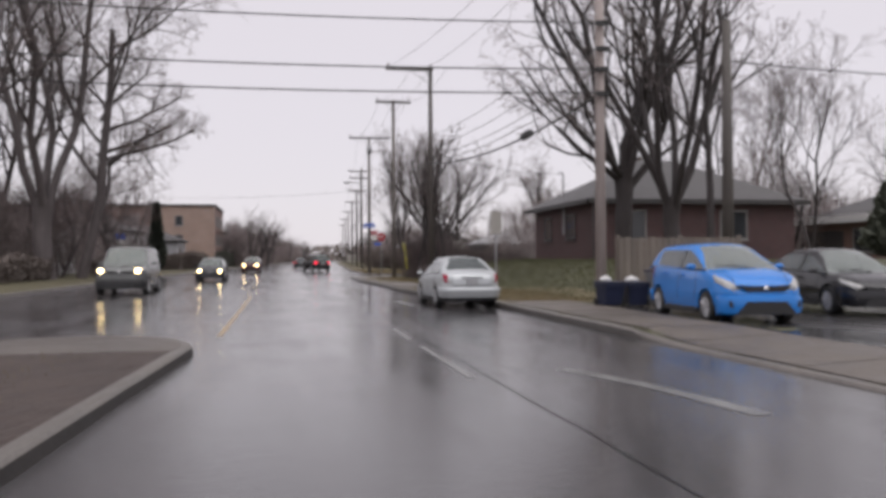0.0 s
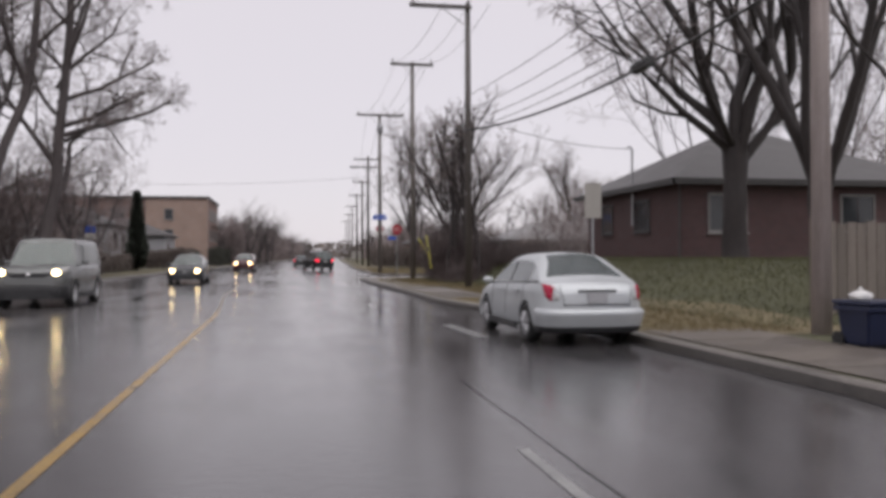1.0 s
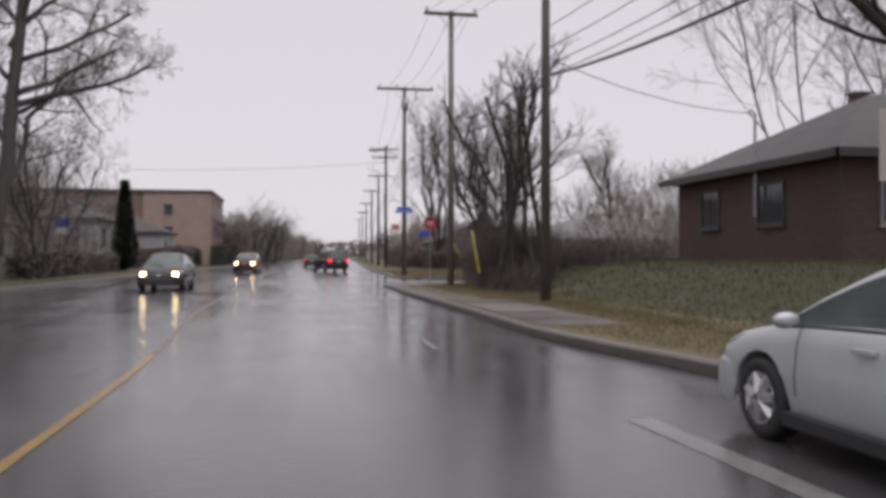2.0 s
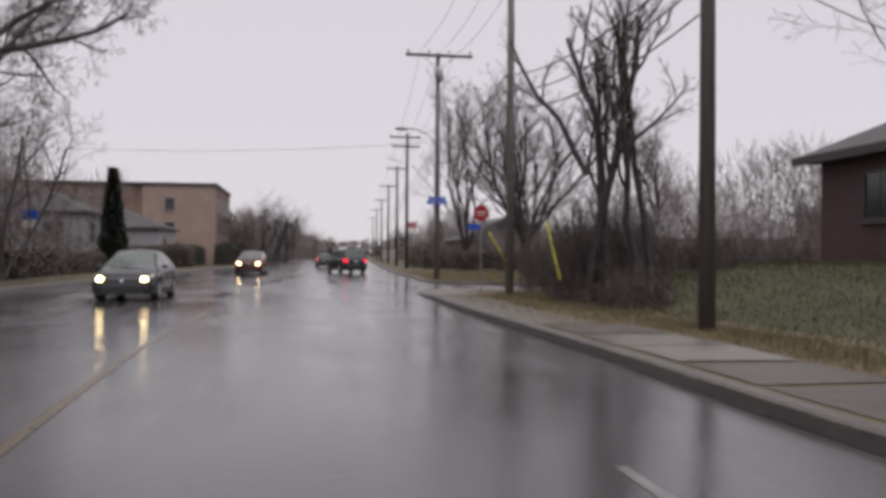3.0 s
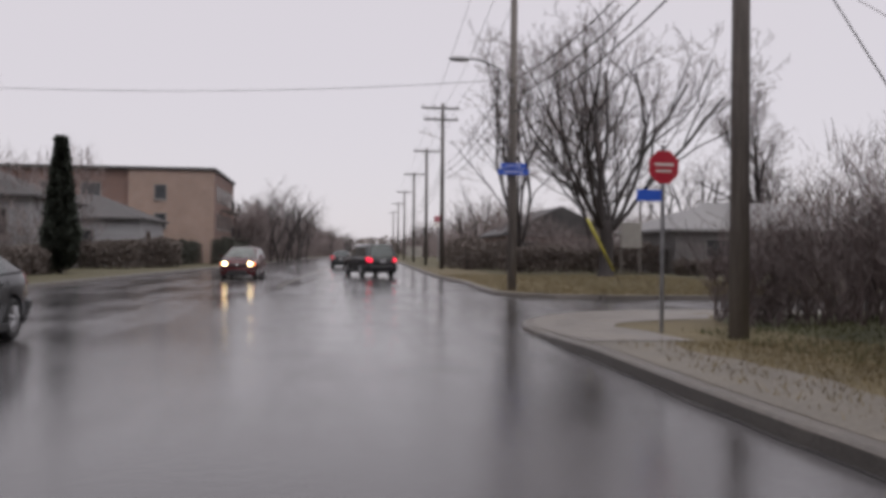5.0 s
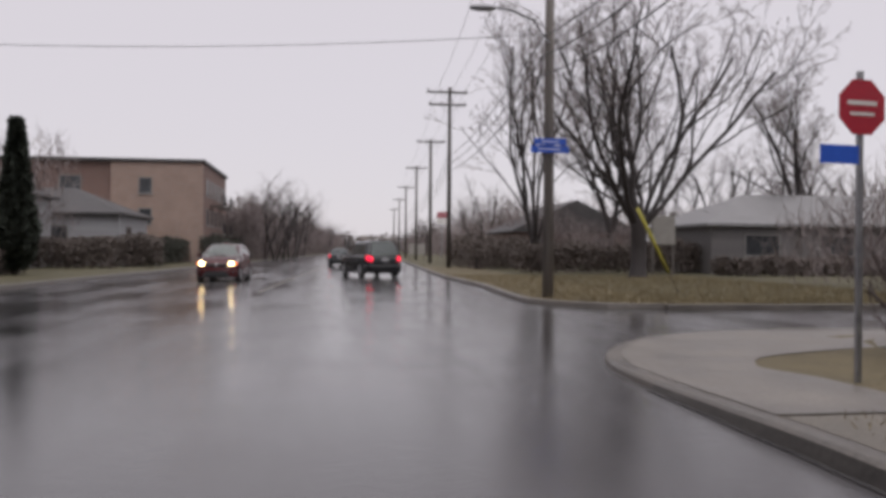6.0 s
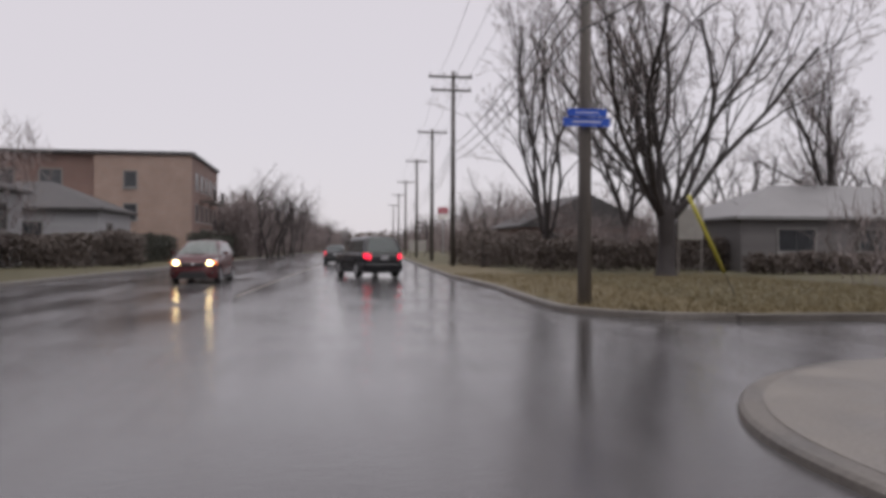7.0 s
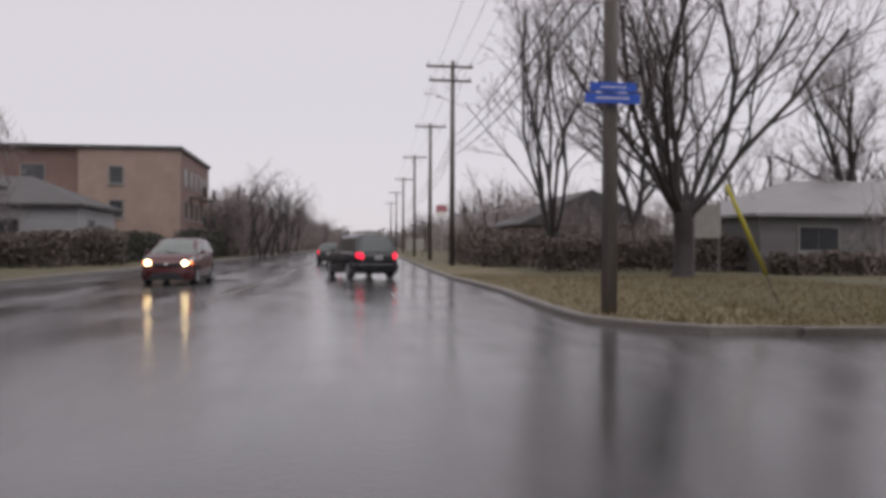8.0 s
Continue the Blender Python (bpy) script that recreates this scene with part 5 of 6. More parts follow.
def small_house(name, label, x0, y0, x1, y1, eave, ridge, wall_mat, roof_mat, wins, base=0.1, gable="", chim=None):
    g = thing(name, pose(0, 0, 0), label, "house")
    walls(g, x0, y0, x1, y1, base, eave, wall_mat)
    part("roof", hip_roof(x0, y0, x1, y1, eave + 0.05, ridge, 0.45, gable), roof_mat, g)
    if gable == "y":
        for yy, ys_ in ((y0, 1), (y1 - 0.2, 1)):
            part("gable", prism(bmesh.new(), [(x0, eave - 0.02), (x1, eave - 0.02), ((x0 + x1) / 2, ridge - 0.25)], "y", yy, yy + 0.2), wall_mat, g)
    for face, u0, u1, z0, z1 in wins:
        window(g, face, u0, u1, z0, z1, {"y-": y0, "x-": x0, "x+": x1}[face], 1, GREY_TRIM)
    if chim:
        part("chimney", boxed(chim[0], chim[1], eave, chim[0] + 0.7, chim[1] + 0.7, ridge + 0.7), BRICK_BROWN, g)
    return g


small_house("pale_house", "pale two-part house with a dark low roof", -27, 93, -15.5, 103, 4.4, 6.6, SIDING, DARK_ROOF,
            (("y-", -25.5, -23.6, 2.2, 3.6), ("y-", -21.5, -19.8, 2.2, 3.6), ("y-", -18.2, -16.8, 2.2, 3.6), ("x+", 95, 96.5, 2.2, 3.6), ("x+", 99, 100.5, 2.2, 3.6)), chim=(-22, 98))
small_house("grey_house", "low grey house with a dark roof before the brick block", -23, 108, -12.6, 117, 3.7, 5.7, SIDING, DARK_ROOF,
            (("y-", -21.5, -20, 1.5, 2.8), ("y-", -17.5, -16, 1.5, 2.8), ("x+", 110, 111.5, 1.5, 2.8)))
small_house("white_house", "white clapboard house with a grey roof behind trees", -28, 72, -18.5, 82, 3.4, 5.6, SIDING, SHINGLE,
            (("y-", -26.5, -25, 1.3, 2.6), ("y-", -22, -20, 1.3, 2.6), ("x+", 74, 75.5, 1.3, 2.6), ("x+", 78.5, 80, 1.3, 2.6)))
small_house("brick_cottage", "brown brick house behind the street trees", -34, 48, -23, 58, 3.2, 5.4, BRICK_BROWN, DARK_ROOF,
            (("x+", 49.5, 51, 1.2, 2.5), ("x+", 54, 55.5, 1.2, 2.5), ("y-", -31, -29, 1.2, 2.5)))
small_house("grey_bungalow", "long low dark-walled bungalow with a pale grey roof", 22.5, 92, 44, 101, 2.9, 4.9, DULL_SIDING, PALE_SHINGLE,
            (("y-", 24.5, 26.5, 1.2, 2.3), ("y-", 29, 31, 1.2, 2.3), ("y-", 34, 36, 1.2, 2.3), ("y-", 39, 41, 1.2, 2.3)))
small_house("gabled_house", "dim grey gabled house behind the corner trees", 17, 116, 27, 127, 3.0, 5.6, BRICK_BROWN, DARK_ROOF,
            (("y-", 18.5, 20, 1.2, 2.4), ("y-", 23.5, 25, 1.2, 2.4)), gable="y")
small_house("carport_house", "dark brick house with a grey roof beyond the lawn", 26, 58, 40, 68, 3.6, 5.9, BRICK_BROWN, SHINGLE,
            (("y-", 28, 30, 1.8, 3.0), ("x-", 60, 61.5, 1.8, 3.0), ("x-", 64, 65.5, 1.8, 3.0)), base=0.1)
bungalow = small_house("far_bungalow", "low house with a pale roof at the end of the drive", 31, 38, 42, 46, 3.4, 5.2, BRICK_BROWN, SHINGLE, (("x-", 40, 41.5, 1.6, 2.8),), base=0.1)

part("fascia", boxed(30.44, 37.5, 3.18, 30.52, 46.5, 3.6), WHITE_TRIM, bungalow, "pale fascia board")
# A flat dark panel paints the shade inside the carport opening.
part("carport_shade", boxed(30.94, 42.4, 0.3, 30.99, 45.6, 2.75), DARK_TRIM, bungalow, "dark panel standing for the shaded carport opening")

# ---- poles, wires and signs ----
def insulator(x, y, z, parent):
    bm = tubed([(x, y, z), (x, y, z + 0.10)], 0.018, 6)
    for k in range(3):
        tube(bm, [(x, y, z + 0.08 + k * 0.05), (x, y, z + 0.11 + k * 0.05)], [0.055 - 0.008 * k, 0.035], 8)
    part("insulator", bm, PORCELAIN, parent, smooth=True)


def utility_pole(x, y, base, h, r, mat, arms, label):
    p = thing("utility_pole", pose(0, 0, 0), label, "utility pole", "utility poles along the street")
    part("shaft", tubed([(x, y, base - 0.3), (x, y, (base + h) / 2), (x, y, h)], [r, r * 0.86, r * 0.68], 12), mat, p, smooth=True)
    for xa, xb, z in arms:
        part("crossarm", boxed(xa, y - r - 0.06, z - 0.07, xb, y - r + 0.05, z + 0.07, 0.012), DARK_WOOD, p, "wooden crossarm")
        n = 2 if xb - xa < 2.5 else 4
        for k in range(n):
            insulator(xa + 0.12 + (xb - xa - 0.24) * k / (n - 1), y - r - 0.005, z + 0.06, p)
        for e in (xa, xb):
            if abs(e - x) > 0.6:
                part("brace", tubed([(x + (e - x) * 0.45, y - r - 0.01, z - 0.06), (x, y - r + 0.01, z - 0.75)], 0.018, 5), STEEL, p)
    return p


PW, PD = "pale weathered wooden utility pole at the driveway", "dark wooden utility pole with a crossarm on the verge"
pale_pole = utility_pole(8.42, 21.5, 0.14, 11.2, 0.152, PALE_WOOD, [(7.2, 9.6, 10.6)], PW)
for z in (5.7, 6.35, 7.58, 6.9):
    part("cable_clamp", boxed(8.24, 21.24, z - 0.05, 8.60, 21.34, z + 0.07, 0.01), CABLE, pale_pole, "black cable clamp")
utility_pole(7.19, 40.75, 0.3, 10.75, 0.14, DARK_WOOD, [(4.98, 7.3, 10.55)], PD)
utility_pole(7.1, 54.0, 0.3, 11.55, 0.145, POLE_WOOD, [(5.93, 8.2, 11.38)], PD)
pole4 = utility_pole(7.05, 69.0, 0.13, 11.3, 0.15, POLE_WOOD, [(5.43, 8.75, 11.17)], "grey wooden utility pole with crossarm, street lamp and blue signs")
utility_pole(9.78, 105.4, 0.13, 12.6, 0.17, DARK_WOOD, [(8.15, 11.0, 12.2), (8.3, 10.9, 11.35)], "dark wooden utility pole with two crossarms")
for y in (125, 150, 182, 215, 255):
    x = 7.2 + bend(y)
    utility_pole(x, y, 0.13, 11.6, 0.17, DARK_WOOD, [(x - 1.3, x + 1.3, 11.3)], "distant dark utility pole with a crossarm")
utility_pole(14.0, 24.8, 0.3, 8.9, 0.20, DARK_WOOD, [], "thick dark wooden pole behind the driveway")
utility_pole(-13.2, 21.8, 0.13, 9.5, 0.16, DARK_WOOD, [], "dark wooden pole carrying wires over the street")
part("transformer", blob(0.22, 0.22, 0.42, Matrix.Translation((7.05, 68.72, 10.2))), STEEL, pole4, "grey transformer can", True)
lamp = part("lamp_arm", tubed([(7.0, 68.85, 6.7), (6.6, 68.85, 7.25), (6.0, 68.85, 7.5), (5.5, 68.85, 7.55)], 0.035, 7), STEEL, pole4, "curved steel lamp arm", True)
part("lamp_head", blob(0.36, 0.14, 0.09, Matrix.Translation((5.25, 68.85, 7.52))), STEEL, lamp, "grey cobra lamp head", True)


def wire(a, b, sag, r=0.012, label="thin black overhead wire between poles", name="overhead_wire"):
    a, b = Vector(a), Vector(b)
    pts = []
    for k in range(15):
        u = k / 14
        q = a.lerp(b, u)
        q.z -= sag * 4 * u * (1 - u)
        pts.append(q)
    ob = part(name, tubed(pts, r, 5), CABLE, None)
    return tagged(ob, label, "wire", "overhead wires")


for z in (5.75, 6.38, 7.62):
    wire((8.4, 21.35, z), (-13.1, 21.6, z + 0.12), 0.22, 0.020, "black service cable crossing above the street")
for dx, z1, z2 in ((0.0, 6.9, 6.7), (0.05, 6.35, 6.3), (-0.15, 5.9, 5.95), (0.1, 7.7, 7.3)):
    wire((8.25 + dx, 21.4, z1), (7.1 + dx, 40.6, z2), 0.35, 0.013)
wire((8.2, 21.4, 5.6), (7.05, 40.6, 6.0), 0.5, 0.035, "thick black telephone cable with a splice case")
bm = tubed([(8.0, 26.6, 5.42), (7.97, 27.3, 5.39)], [0.13, 0.13], 10)
tagged(part("splice_case", bm, CABLE), "black splice case hanging on the telephone cable", "cable box")
stands = [(7.19, 40.75, 10.7), (7.1, 54.0, 11.5), (7.05, 69.0, 11.3), (9.78, 105.4, 12.2), (7.2 + bend(125), 125, 11.4), (7.2 + bend(150), 150, 11.4), (7.2 + bend(182), 182, 11.4)]
for (xa, ya, za), (xb, yb, zb) in zip(stands, stands[1:]):
    for dx in (-1.0, 0.0, 0.9):
        wire((xa + dx * (0.9 if ya < 100 else 1), ya - 0.15, za), (xb + dx, yb - 0.15, zb), 0.5, 0.010)
    for dz in (4.4, 4.9, 5.4):
        wire((xa - 0.15, ya, za - dz), (xb - 0.15, yb, zb - dz), 0.5, 0.018)
wire((8.4, 21.35, 10.7), (7.1, 40.6, 10.7), 0.4, 0.010)
wire((7.4, 21.35, 10.7), (5.2, 40.6, 10.65), 0.4, 0.010)
wire((7.19, 40.8, 6.6), (15.0, 44.3, 5.92), 0.3, 0.014, "black service wire to the brick house")
wire((8.4, 21.6, 7.0), (14.0, 24.8, 7.4), 0.2, 0.018)
wire((14.0, 24.8, 7.6), (34, 20, 7.0), 0.5, 0.02)
wire((7.05, 69.1, 6.4), (22.8, 93, 3.6), 0.5, 0.012)
wire((7.05, 68.9, 6.95), (-14.5, 69.5, 6.35), 0.4, 0.009)


def guy(a, b, lo, hi):
    g = thing("guy_wire", pose(0, 0, 0), "steel guy wire with a yellow plastic guard", "guy wire")
    a, b = Vector(a), Vector(b)
    part("cable", tubed([a, b], 0.010, 5), CABLE, g)
    part("guard", tubed([a.lerp(b, lo), a.lerp(b, (lo + hi) / 2), a.lerp(b, hi)], [0.045, 0.048, 0.042], 8), GUARD_YELLOW, g, "yellow plastic guard", True)


guy((7.18, 48.28, 0.1), (7.12, 53.9, 7.1), 0.093, 0.311)
guy((11.6, 71.2, 0.08), (7.15, 69.1, 7.0), 0.10, 0.36)


def octagon(r):
    return [(r * math.cos(math.pi / 8 + k * math.pi / 4), r * math.sin(math.pi / 8 + k * math.pi / 4)) for k in range(8)]


s = thing("stop_sign", pose(6.42, 55.2, 0.1, 0, 0, 8), "red octagonal road sign with pale bars on a steel post", "road sign")
part("post", boxed(-0.03, 0.0, -0.1, 0.03, 0.04, 3.0, 0.006), STEEL, s)
plate = part("plate", prism(bmesh.new(), [(u, v + 2.65) for u, v in octagon(0.285)], "y", -0.012, -0.004), SIGN_RED, s, "red octagonal plate")
bm = bmesh.new()
box(bm, -0.17, -0.017, 2.67, 0.17, -0.013, 2.71)
box(bm, -0.14, -0.017, 2.57, 0.14, -0.013, 2.60)
part("lettering_bar", bm, SIGN_WHITE, plate, "pale bars")
part("name_plate", boxed(-0.48, -0.02, 2.10, -0.04, -0.008, 2.28, 0.004), SIGN_BLUE, s, "small blue plate")

s = thing("street_name_sign", pose(7.0, 68.78, 0.0), "two blue street name blades on the pole", "street sign")
for ang, z in ((4, 3.92), (28, 4.1)):
    bl = part("blade", boxed(-0.5, -0.06, 3.86, 0.5, -0.045, 4.04, 0.004) if ang < 10 else boxed(-0.42, -0.09, 4.06, 0.42, -0.075, 4.22, 0.004), SIGN_BLUE, s, "blue blade with a pale bar")
    part("lettering_bar", boxed(-0.30, -0.064, 3.94, 0.30, -0.061, 3.965) if ang < 10 else boxed(-0.24, -0.094, 4.13, 0.24, -0.091, 4.15), SIGN_WHITE, bl)

s = thing("roadside_sign", pose(7.05, 27.5, 0.2), "beige upright sign board on a thin steel post", "road sign")
part("post", tubed([(0, 0, -0.2), (0, 0, 2.75)], 0.03, 8), STEEL, s)
part("board", boxed(-0.19, -0.045, 1.95, 0.19, -0.033, 2.72, 0.004), BEIGE, s, "dull beige board")

s = thing("pole_banner", pose(-12.9, 72.7, 0.13), "blue and white sign on a post by the far kerb", "sign")
part("post", tubed([(0, 0, -0.1), (0, 0, 3.6)], 0.05, 8), STEEL, s)
part("board", boxed(-0.36, -0.06, 2.9, 0.36, 0.0, 3.35, 0.01), SIGN_BLUE, s, "blue board")
part("lettering_bar", boxed(-0.36, -0.07, 2.45, 0.36, -0.01, 2.85, 0.01), SIGN_WHITE, s, "white board below")

s = thing("lawn_sign", pose(18.9, 90.0, 0.13), "pale upright board standing before the grey bungalow", "sign")
part("board", boxed(-0.62, -0.05, 1.6, 0.62, 0.05, 3.1, 0.02), BEIGE, s, "pale board")
for x in (-0.57, 0.57):
    part("post", boxed(x - 0.05, 0.05, -0.1, x + 0.05, 0.13, 3.3), POLE_WOOD, s)

s = thing("pylon_sign", pose(18.5, 172, 0.1), "tall faded red and white shop sign on a steel post", "sign")
part("post", tubed([(0, 0, -0.2), (0, 0, 7.0)], 0.10, 8), STEEL, s)
part("board", boxed(-0.75, -0.17, 6.0, 0.75, -0.11, 6.9, 0.02), FADED_RED, s, "faded red board")
part("lower_board", boxed(-0.75, -0.17, 5.2, 0.75, -0.11, 5.95, 0.02), SIGN_WHITE, s, "white board below")

s = thing("low_sign", pose(12.4, 150, 0.1), "low pale yellow board on two short posts", "sign")
part("board", boxed(-1.0, -0.05, 0.7, 1.0, 0.05, 2.0, 0.02), BEIGE, s, "pale yellow board")
for x in (-0.85, 0.85):
    part("post", boxed(x - 0.05, 0.05, -0.2, x + 0.05, 0.13, 2.05), POLE_WOOD, s)


# ---- loose things by the driveway ----
def wheelie_bin(m, label, h, skin=BIN_BLUE):
    b = thing("wheeled_bin", m, label, "bin", "bins by the pole")
    bm = bmesh.new()
    lo = [(-0.22, -0.24), (0.22, -0.24), (0.22, 0.22), (-0.22, 0.22)]
    v0 = [bm.verts.new((x, y, 0.03)) for x, y in lo]
    v1 = [bm.verts.new((x * 1.25, y * 1.25, h)) for x, y in lo]
    for k in range(4):
        bm.faces.new((v0[k], v0[(k + 1) % 4], v1[(k + 1) % 4], v1[k]))
    bm.faces.new(v0[::-1])
    bm.faces.new(v1)
    bmesh.ops.bevel(bm, geom=bm.edges[:], offset=0.025, segments=2, affect="EDGES")
    part("body", bm, skin, b)
    part("rim", boxed(-0.29, -0.32, h - 0.08, 0.29, 0.30, h - 0.02, 0.012), skin, b)
    part("lid", boxed(-0.30, -0.34, h + 0.002, 0.30, 0.32, h + 0.06, 0.025), BIN_BLUE, b, "navy lid")
    part("handle", tubed([(-0.2, 0.36, h - 0.02), (0.2, 0.36, h - 0.02)], 0.018, 6), TRIM, b)
    for x in (-0.24, 0.24):
        part("wheel", tubed([(x - 0.025, 0.25, 0.1), (x + 0.025, 0.25, 0.1)], 0.1, 14), RUBBER, b)
    return b


def plastic_bag(m, label, seed, skin=BAG_WHITE, size=1.0):
    """A knotted, creased bag."""
    rng = random.Random(seed)
    bm = bmesh.new()
    bmesh.ops.create_icosphere(bm, subdivisions=3, radius=1)
    for v in bm.verts:
        k = 1 + 0.16 * noise.noise(v.co * 1.7 + Vector((seed, 0, 0))) + 0.10 * noise.noise(v.co * 5 + Vector((0, seed, 0)))
        v.co = Vector((v.co.x * 0.17 * k, v.co.y * 0.14 * k, max(-0.06, v.co.z * 0.075 * k) + 0.06)) * size
    bag = thing("plastic_bag", m, label, "bag")
    part("bag_body", bm, skin, bag, "", True)
    part("knot", blob(0.035 * size, 0.03 * size, 0.035 * size, Matrix.Translation((0.02 * rng.random(), 0.01, 0.145 * size))), skin, bag, "", True)


wheelie_bin(pose(8.05, 20.0, 0.12, 0, 0, 8), "low navy plastic wheeled bin beside the pole", 0.56)
wheelie_bin(pose(8.80, 20.15, 0.10, 0, 0, -6), "low dark navy wheeled bin with a bag on it", 0.56)
wheelie_bin(pose(9.3, 19.75, 0.11, 0, 0, 4), "grey wheeled bin with a navy lid behind the hatchback", 0.86, BIN_GREY)
plastic_bag(pose(7.92, 19.95, 0.735, 0, 0, 20), "small white plastic bag on the navy bin", 3)
plastic_bag(pose(8.66, 20.05, 0.715, 0, 0, -15), "crumpled white plastic bag on the dark bin", 8)
plastic_bag(pose(9.35, 19.72, 1.035, 0, 0, 35), "dark violet full plastic bag on the grey bin", 5, BAG_VIOLET, 1.75)

f = thing("board_fence", pose(0, 0, 0), "grey weathered upright board fence at the drive's end", "fence")
for k in range(20):
    x = 9.8 + 0.2 * k
    g = rise(x, 23.6) - 0.1
    part("board", boxed(x, 23.6, g, x + 0.178, 23.625, 1.92 + 0.05 * noise.noise((k * 0.7, 0, 0)), 0.004), FENCE_WOOD, f)
for z in (0.75, 1.55):
    part("rail", boxed(9.8, 23.627, z, 13.8, 23.67, z + 0.09), FENCE_WOOD, f)
for x in (9.76, 11.78, 13.7):
    part("post", boxed(x, 23.672, rise(x, 23.7) - 0.2, x + 0.11, 23.78, 2.0, 0.008), FENCE_WOOD, f)

# ---- distant rows of trees ----
far = []
for k in range(4):
    t = bare_tree(pose(-9.2 + bend(146 + 9 * k), 146 + 9 * k, 0.1), "leafless tree in the distant row along the street", 80 + k, 8.2 + 0.8 * (k % 3), 0.17, "distant street trees", stems=2, fork=0.2, spread=0.6, depth=4, thin=0.62)
    far.append(t)
rng = random.Random(4)
for k in range(64):
    y = 146 + 7 * k + rng.random() * 5
    side = -1 if k % 5 < 3 else 1
    x = (-9.5 - rng.random() * 9 if side < 0 else 12.5 + rng.random() * 10) + bend(y)
    if side > 0:
        y = 130 + 5 * k
        x = 13 + rng.random() * 10 + bend(y)
    sc = 0.75 + 0.4 * rng.random()
    copy_thing(far[k % 4], pose(x, y, 0.1, 0, 0, rng.random() * 360)).scale = (sc, sc, sc)
for k in range(10):
    copy_thing(far[k % 4], pose(26 + 3.2 * k + rng.random() * 2, 104 + rng.random() * 14, 0.1, 0, 0, rng.random() * 360))
for k in range(7):
    copy_thing(far[k % 4], pose(-27 - 3.4 * k, 84 + rng.random() * 30, 0.1, 0, 0, rng.random() * 360)).scale = (0.8, 0.8, 0.8)
for k in range(7):
    copy_thing(far[k % 4], pose(27 + 3.4 * k, 50 + rng.random() * 6, 0.3, 0, 0, rng.random() * 360)).scale = (0.8, 0.8, 0.8)

for x, y, sc in ((-18.5, 67, 0.7), (-21.5, 61, 0.75), (-17.5, 74, 0.6), (-25, 57, 0.8), (-29, 66, 0.9), (-22, 78, 0.7), (30, 36, 0.8), (34, 40, 0.9), (28.5, 44, 0.8), (38, 36, 0.8)):
    copy_thing(far[int(x + y) % 4], pose(x, y, 0.1, 0, 0, rng.random() * 360)).scale = (sc, sc, sc)


def haze(name, label, seed, n, spot, length, width, mat):
    """A cloud of thin twigs for woods too far off to tell the trees apart."""
    rng = random.Random(seed)
    v, f = [], []
    for k in range(n):
        p = spot(rng)
        d = Vector((rng.gauss(0, 0.5), rng.gauss(0, 0.5), 0.75)).normalized() * length * (0.5 + rng.random())
        s = Vector((rng.gauss(0, 1), rng.gauss(0, 1), 0)).normalized() * width
        b_ = len(v)
        v += [tuple(p - s), tuple(p + s), tuple(p + d)]
        f.append((b_, b_ + 1, b_ + 2))
    me = bpy.data.meshes.new(name)
    me.from_pydata(v, [], f)
    return tagged(part(name, me, mat), label, "woods", kind="stuff")


def row_spot(side, near, deep, lo, hi, top):
    def spot(rng):
        y = lo + (hi - lo) * rng.random() ** 1.4
        x = side * (near + deep * rng.random()) + bend(y)
        lump = 0.62 + 0.55 * noise.noise((x * 0.16, y * 0.11, side)) + 0.25 * noise.noise((x * 0.5, y * 0.4, 4))
        return Vector((x, y, top * max(0.15, lump) * rng.random() ** 0.75))
    return spot


haze("woods_left", "hazy brown line of leafless trees along the street", 31, 120000, row_spot(-1, 10.3, 12, 141, 420, 8.2), 1.3, 0.042, TWIG)
haze("woods_right", "hazy brown leafless trees behind the pole line", 32, 34000, row_spot(1, 13.5, 12, 118, 400, 8.0), 1.3, 0.03, TWIG)
haze("woods_yard", "brown leafless shrubs behind the far kerb", 33, 60000, row_spot(-1, 16.5, 20, 58, 104, 9.0), 1.0, 0.027, TWIG)
haze("woods_back", "brown leafless shrubs behind the brick bungalow", 34, 30000, row_spot(1, 27, 20, 44, 66, 7.5), 1.0, 0.020, TWIG)
haze("woods_mid", "grey leafless trees in the gardens behind the bank", 36, 26000, row_spot(1, 17.5, 24, 55, 80, 6.5), 1.0, 0.019, TWIG)
haze("woods_corner", "brown leafless shrubs behind the corner lawn", 35, 18000, row_spot(1, 14, 26, 102, 118, 5.5), 0.9, 0.018, TWIG)

# ---- driveway, pavements and grass ----
rows = []
for i in range(26):
    y = -2 + i * 0.9
    rows.append([(x, y, rise(x, y) + 0.006) for x in (7.75, 9, 10.5, 12, 14, 17, 21)])
structure("pavement_drive", sheet(rows), DRIVE, "dark wet asphalt driveway", "driveway")


def slabs(name, label, edge, lo, hi, off, width, step, height, mat=CONCRETE, gap=0.01):
    """A pavement laid in slabs with open joints."""
    y = lo
    k = 0
    holder = thing(name, pose(0, 0, 0), label, "pavement", kind="structure")
    while y < hi:
        y1 = y + step - gap
        rows = [[(edge(q) + off + u, q, height(edge(q) + off + u, q) + 0.016 + 0.004 * (k % 3)) for u in (0, width * 0.25, width * 0.5, width * 0.75, width)] for q in [y + (y1 - y) * j / 5 for j in range(6)]]
        me = sheet(rows)
        part("slab", me, CONCRETE if 36.5 < y < 40 else mat, holder)
        y += step
        k += 1


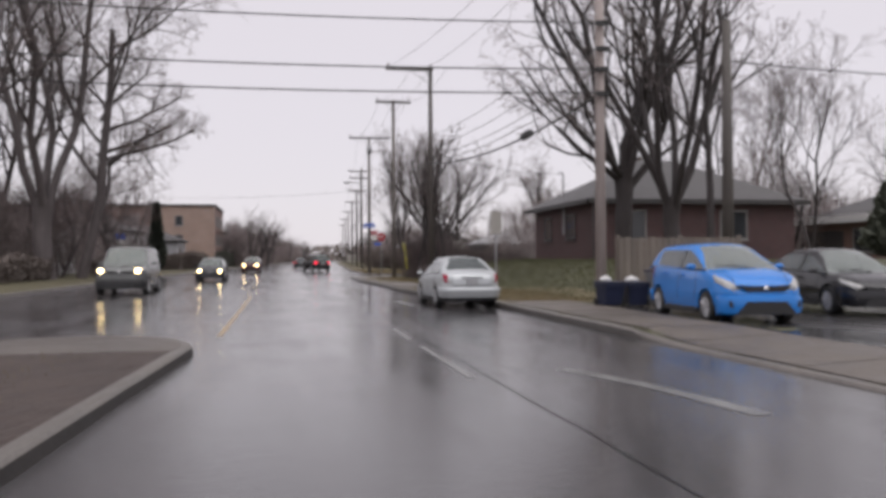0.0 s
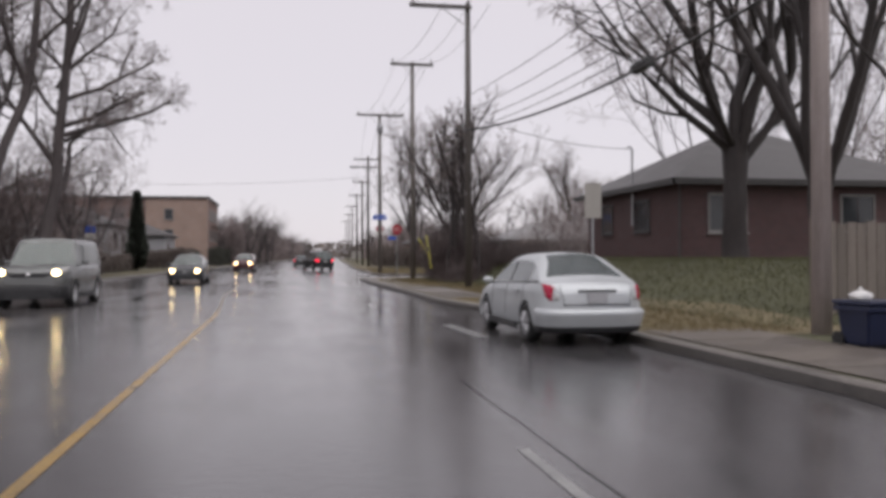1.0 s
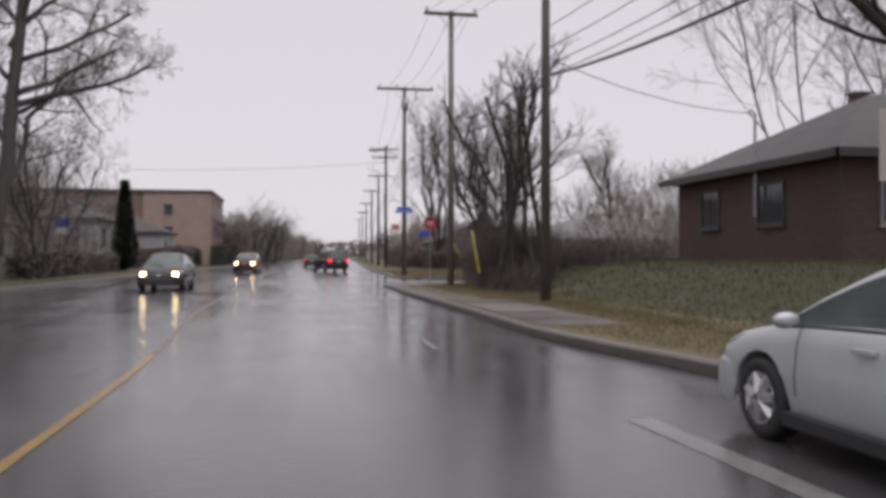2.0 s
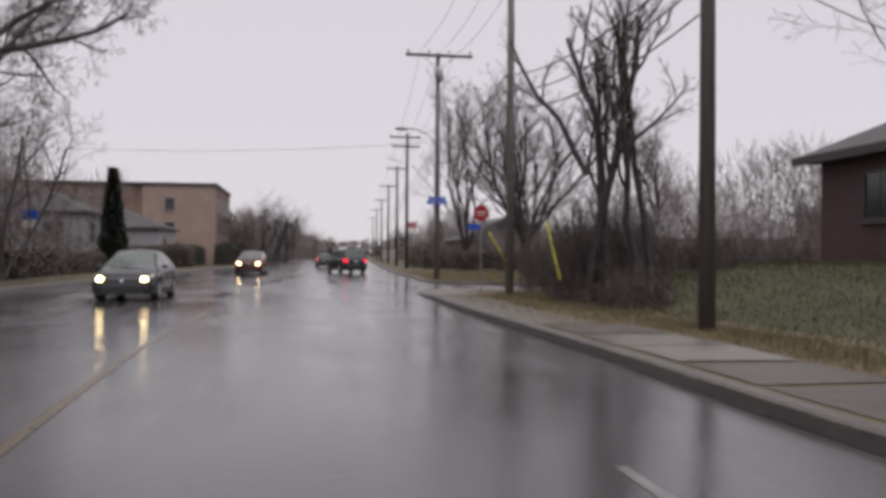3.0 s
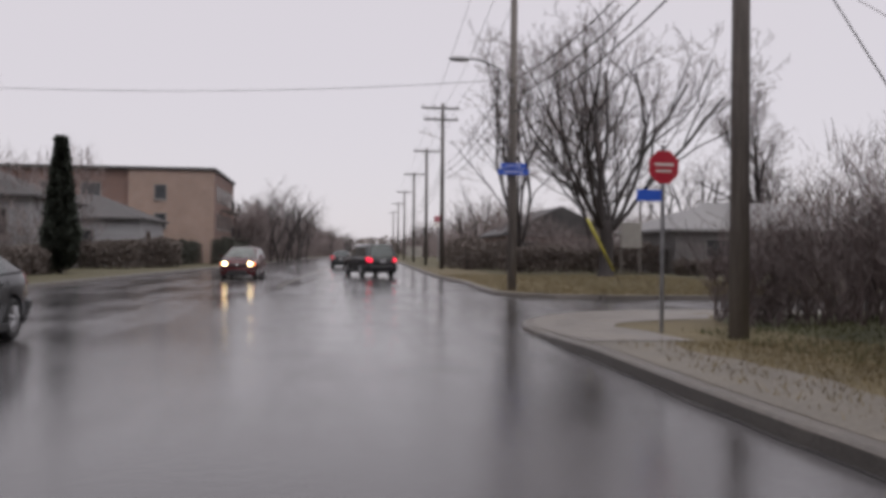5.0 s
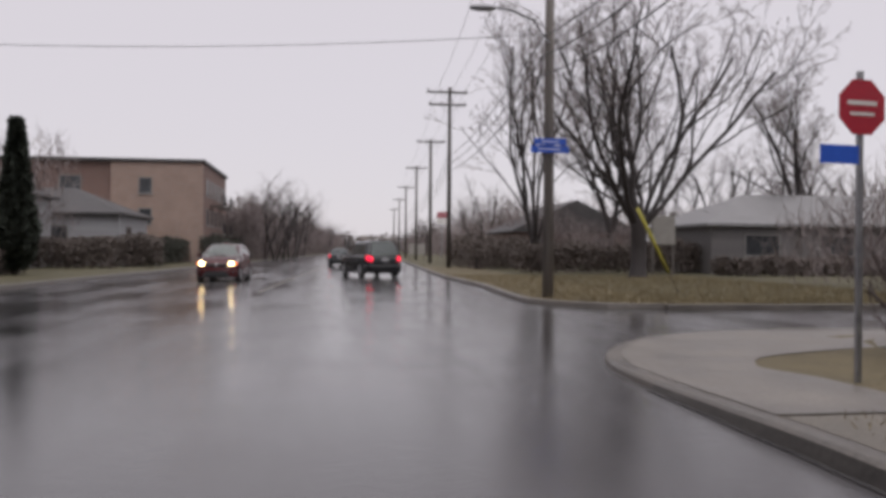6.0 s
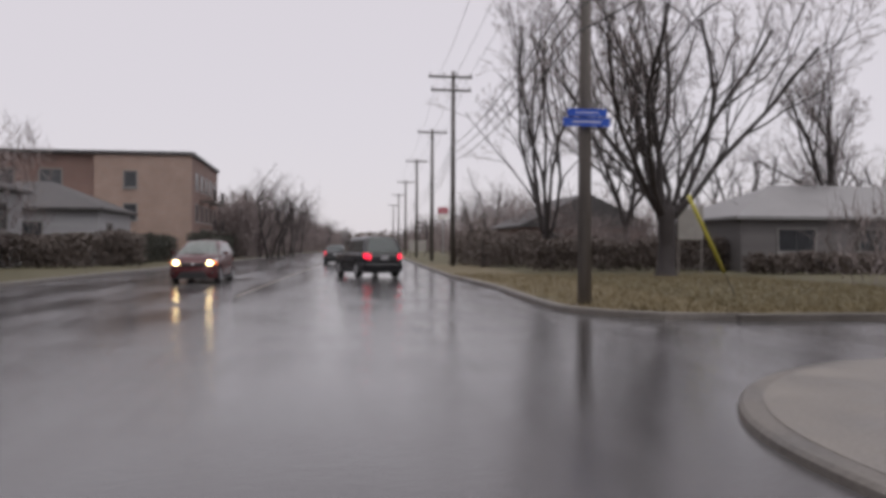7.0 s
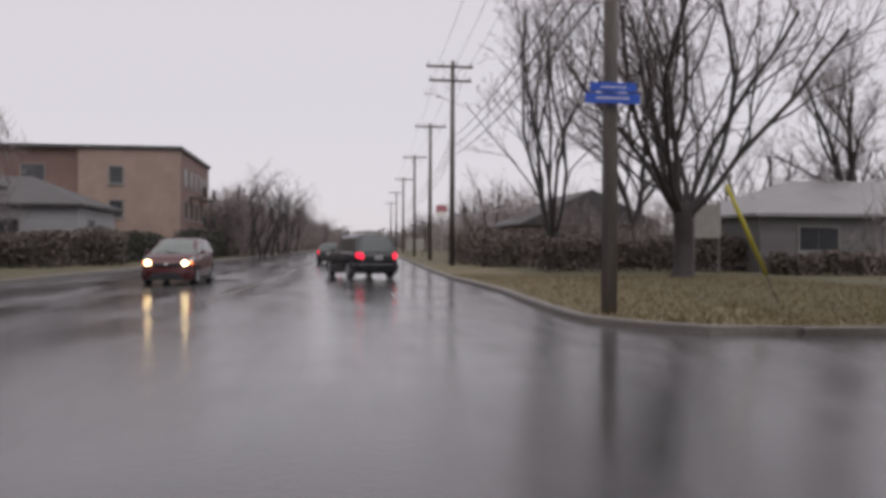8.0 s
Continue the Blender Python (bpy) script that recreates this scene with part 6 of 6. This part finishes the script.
slabs("pavement_near", "wet concrete pavement slabs across the driveway", kerb_near, -12, 21.5, 0.14, 1.75, 1.5, rise, DIRTY)
slabs("pavement_bank", "worn wet concrete pavement slabs beside the kerb", kerb_near, 33.4, 41.9, 0.14, 1.5, 1.75, rise, DIRTY, 0.14)


def strip_sheet(name, edge, lo, hi, step, spans, height, mat, label):
    n = int((hi - lo) / step)
    rows = [[(edge(y) + s, y, height(edge(y) + s, y) + 0.006) for s in spans] for y in (lo + (hi - lo) * i / n for i in range(n + 1))]
    return structure(name, sheet(rows), mat, label, "ground")


strip_sheet("ground_verge", kerb_near, 21.6, 60.2, 0.7, [0.02, 0.35, 0.8, 1.3, 1.8, 2.4, 3.0, 3.6], rise, VERGE, "straw-brown worn verge beside the kerb")
strip_sheet("ground_verge_far", kerb_far, 66.5, 110, 1.0, [0.02, 0.5, 1, 2, 3.5], lambda x, y: 0.13 + 0.02 * noise.noise((x, y, 3)), VERGE, "straw-coloured verge rounding the corner")
rows = []
for i in range(39):
    y = 42.2 + 0.3 * i
    e, w = kerb_near(y), 1.15 + 0.5 * noise.noise((y * 0.45, 7, 0)) + 0.2 * noise.noise((y * 1.7, 3, 0))
    rows.append([(e + 0.06 + w * k / 4, y, rise(e + 0.06 + w * k / 4, y) + 0.014) for k in range(5)])
structure("ground_gravel", sheet(rows), SANDY, "sandy strip of wet grit between kerb and grass", "ground")
# concrete corner at the side street
def corner_limit(y):
    return kerb_near(y) + 1.64 if y < 55.5 else kerb_near(55.5) + 1.64 - 0.25 * smooth(55.5, 56.5, y) + 0.3 * smooth(56.3, 57.2, y) + 6.0 * smooth(56.9, 59.8, y)


rows = [[(kerb_near(y) + 0.045 + (corner_limit(y) - kerb_near(y) - 0.045) * k / 8, y, rise(kerb_near(y) + 0.5, y) + 0.02) for k in range(9)] for y in (53.65 + 0.16 * i for i in range(44))]
structure("pavement_corner", sheet(rows), CONCRETE, "wet concrete pavement at the side street corner", "pavement")


def blades(name, label, mat, seed, n, spot, size):
    rng = random.Random(seed)
    v, f = [], []
    for k in range(n):
        x, y, z = spot(rng)
        a, hgt, w = rng.random() * 6.283, size * (0.5 + rng.random()), size * 0.14
        lx, ly = rng.gauss(0, 0.5) * hgt, rng.gauss(0, 0.5) * hgt
        b = len(v)
        v += [(x - w * math.cos(a), y - w * math.sin(a), z - 0.01), (x + w * math.cos(a), y + w * math.sin(a), z - 0.01), (x + lx, y + ly, z + hgt)]
        f.append((b, b + 1, b + 2))
    me = bpy.data.meshes.new(name)
    me.from_pydata(v, [], f)
    return tagged(part(name, me, mat), label, "grass", kind="stuff")


STRAW_BLADE = surface("straw blades", (0.10, 0.08, 0.04), (0.24, 0.19, 0.10), 2, 0.7, bump=0)
GREEN_BLADE = surface("green blades", (0.048, 0.056, 0.022), (0.12, 0.115, 0.05), 2, 0.7, bump=0)


def verge_spot(rng):
    y = 22 + 31.5 * rng.random()
    paved = 33.3 < y < 42.2
    start = 1.7 if paved else 0.25 if y < 42.2 or rng.random() < 0.3 else 1.2
    x = kerb_near(y) + start + (1.4 if paved else 2.4) * rng.random() ** 0.8
    return x, y, rise(x, y)


def lawn_spot(rng):
    y = 22.5 + 33 * rng.random()
    x = kerb_near(y) + 2.2 + 9.0 * rng.random()
    return x, y, rise(x, y)


def far_spot(rng):
    y = 66.6 + 22 * rng.random() ** 1.5
    x = kerb_far(y) + 0.1 + 12 * rng.random()
    return x, y, 0.13


def median_spot(rng):
    return -4.6 + 2.3 * rng.random(), 1 + 10.5 * rng.random(), 0.15


blades("grass_verge", "short straw-coloured wet grass on the verge", STRAW_BLADE, 1, 26000, verge_spot, 0.07)
blades("grass_lawn", "patchy short green grass on the bank", GREEN_BLADE, 2, 45000, lawn_spot, 0.08)
blades("grass_corner", "short straw-coloured grass past the side street", STRAW_BLADE, 3, 26000, far_spot, 0.09)
blades("grass_median", "dead brown stalks and litter in the median", STRAW_BLADE, 4, 900, median_spot, 0.05)


# ---- woods that close the view far down the street ----
def woods_spot(rng):
    a = rng.random()
    x, y = -420 + 900 * a, 560 + 120 * rng.random()
    top = 9 + 4 * noise.noise((x * 0.02, y * 0.01, 2)) + 3 * noise.noise((x * 0.11, 0, 4))
    return Vector((x, y, rng.random() ** 1.5 * top)), Vector((0, 0, 1))


tagged(part("woods", leafy(random.Random(9), 13000, woods_spot, 2.2), HEDGE), "far brown line of leafless woods", "woods", kind="stuff")
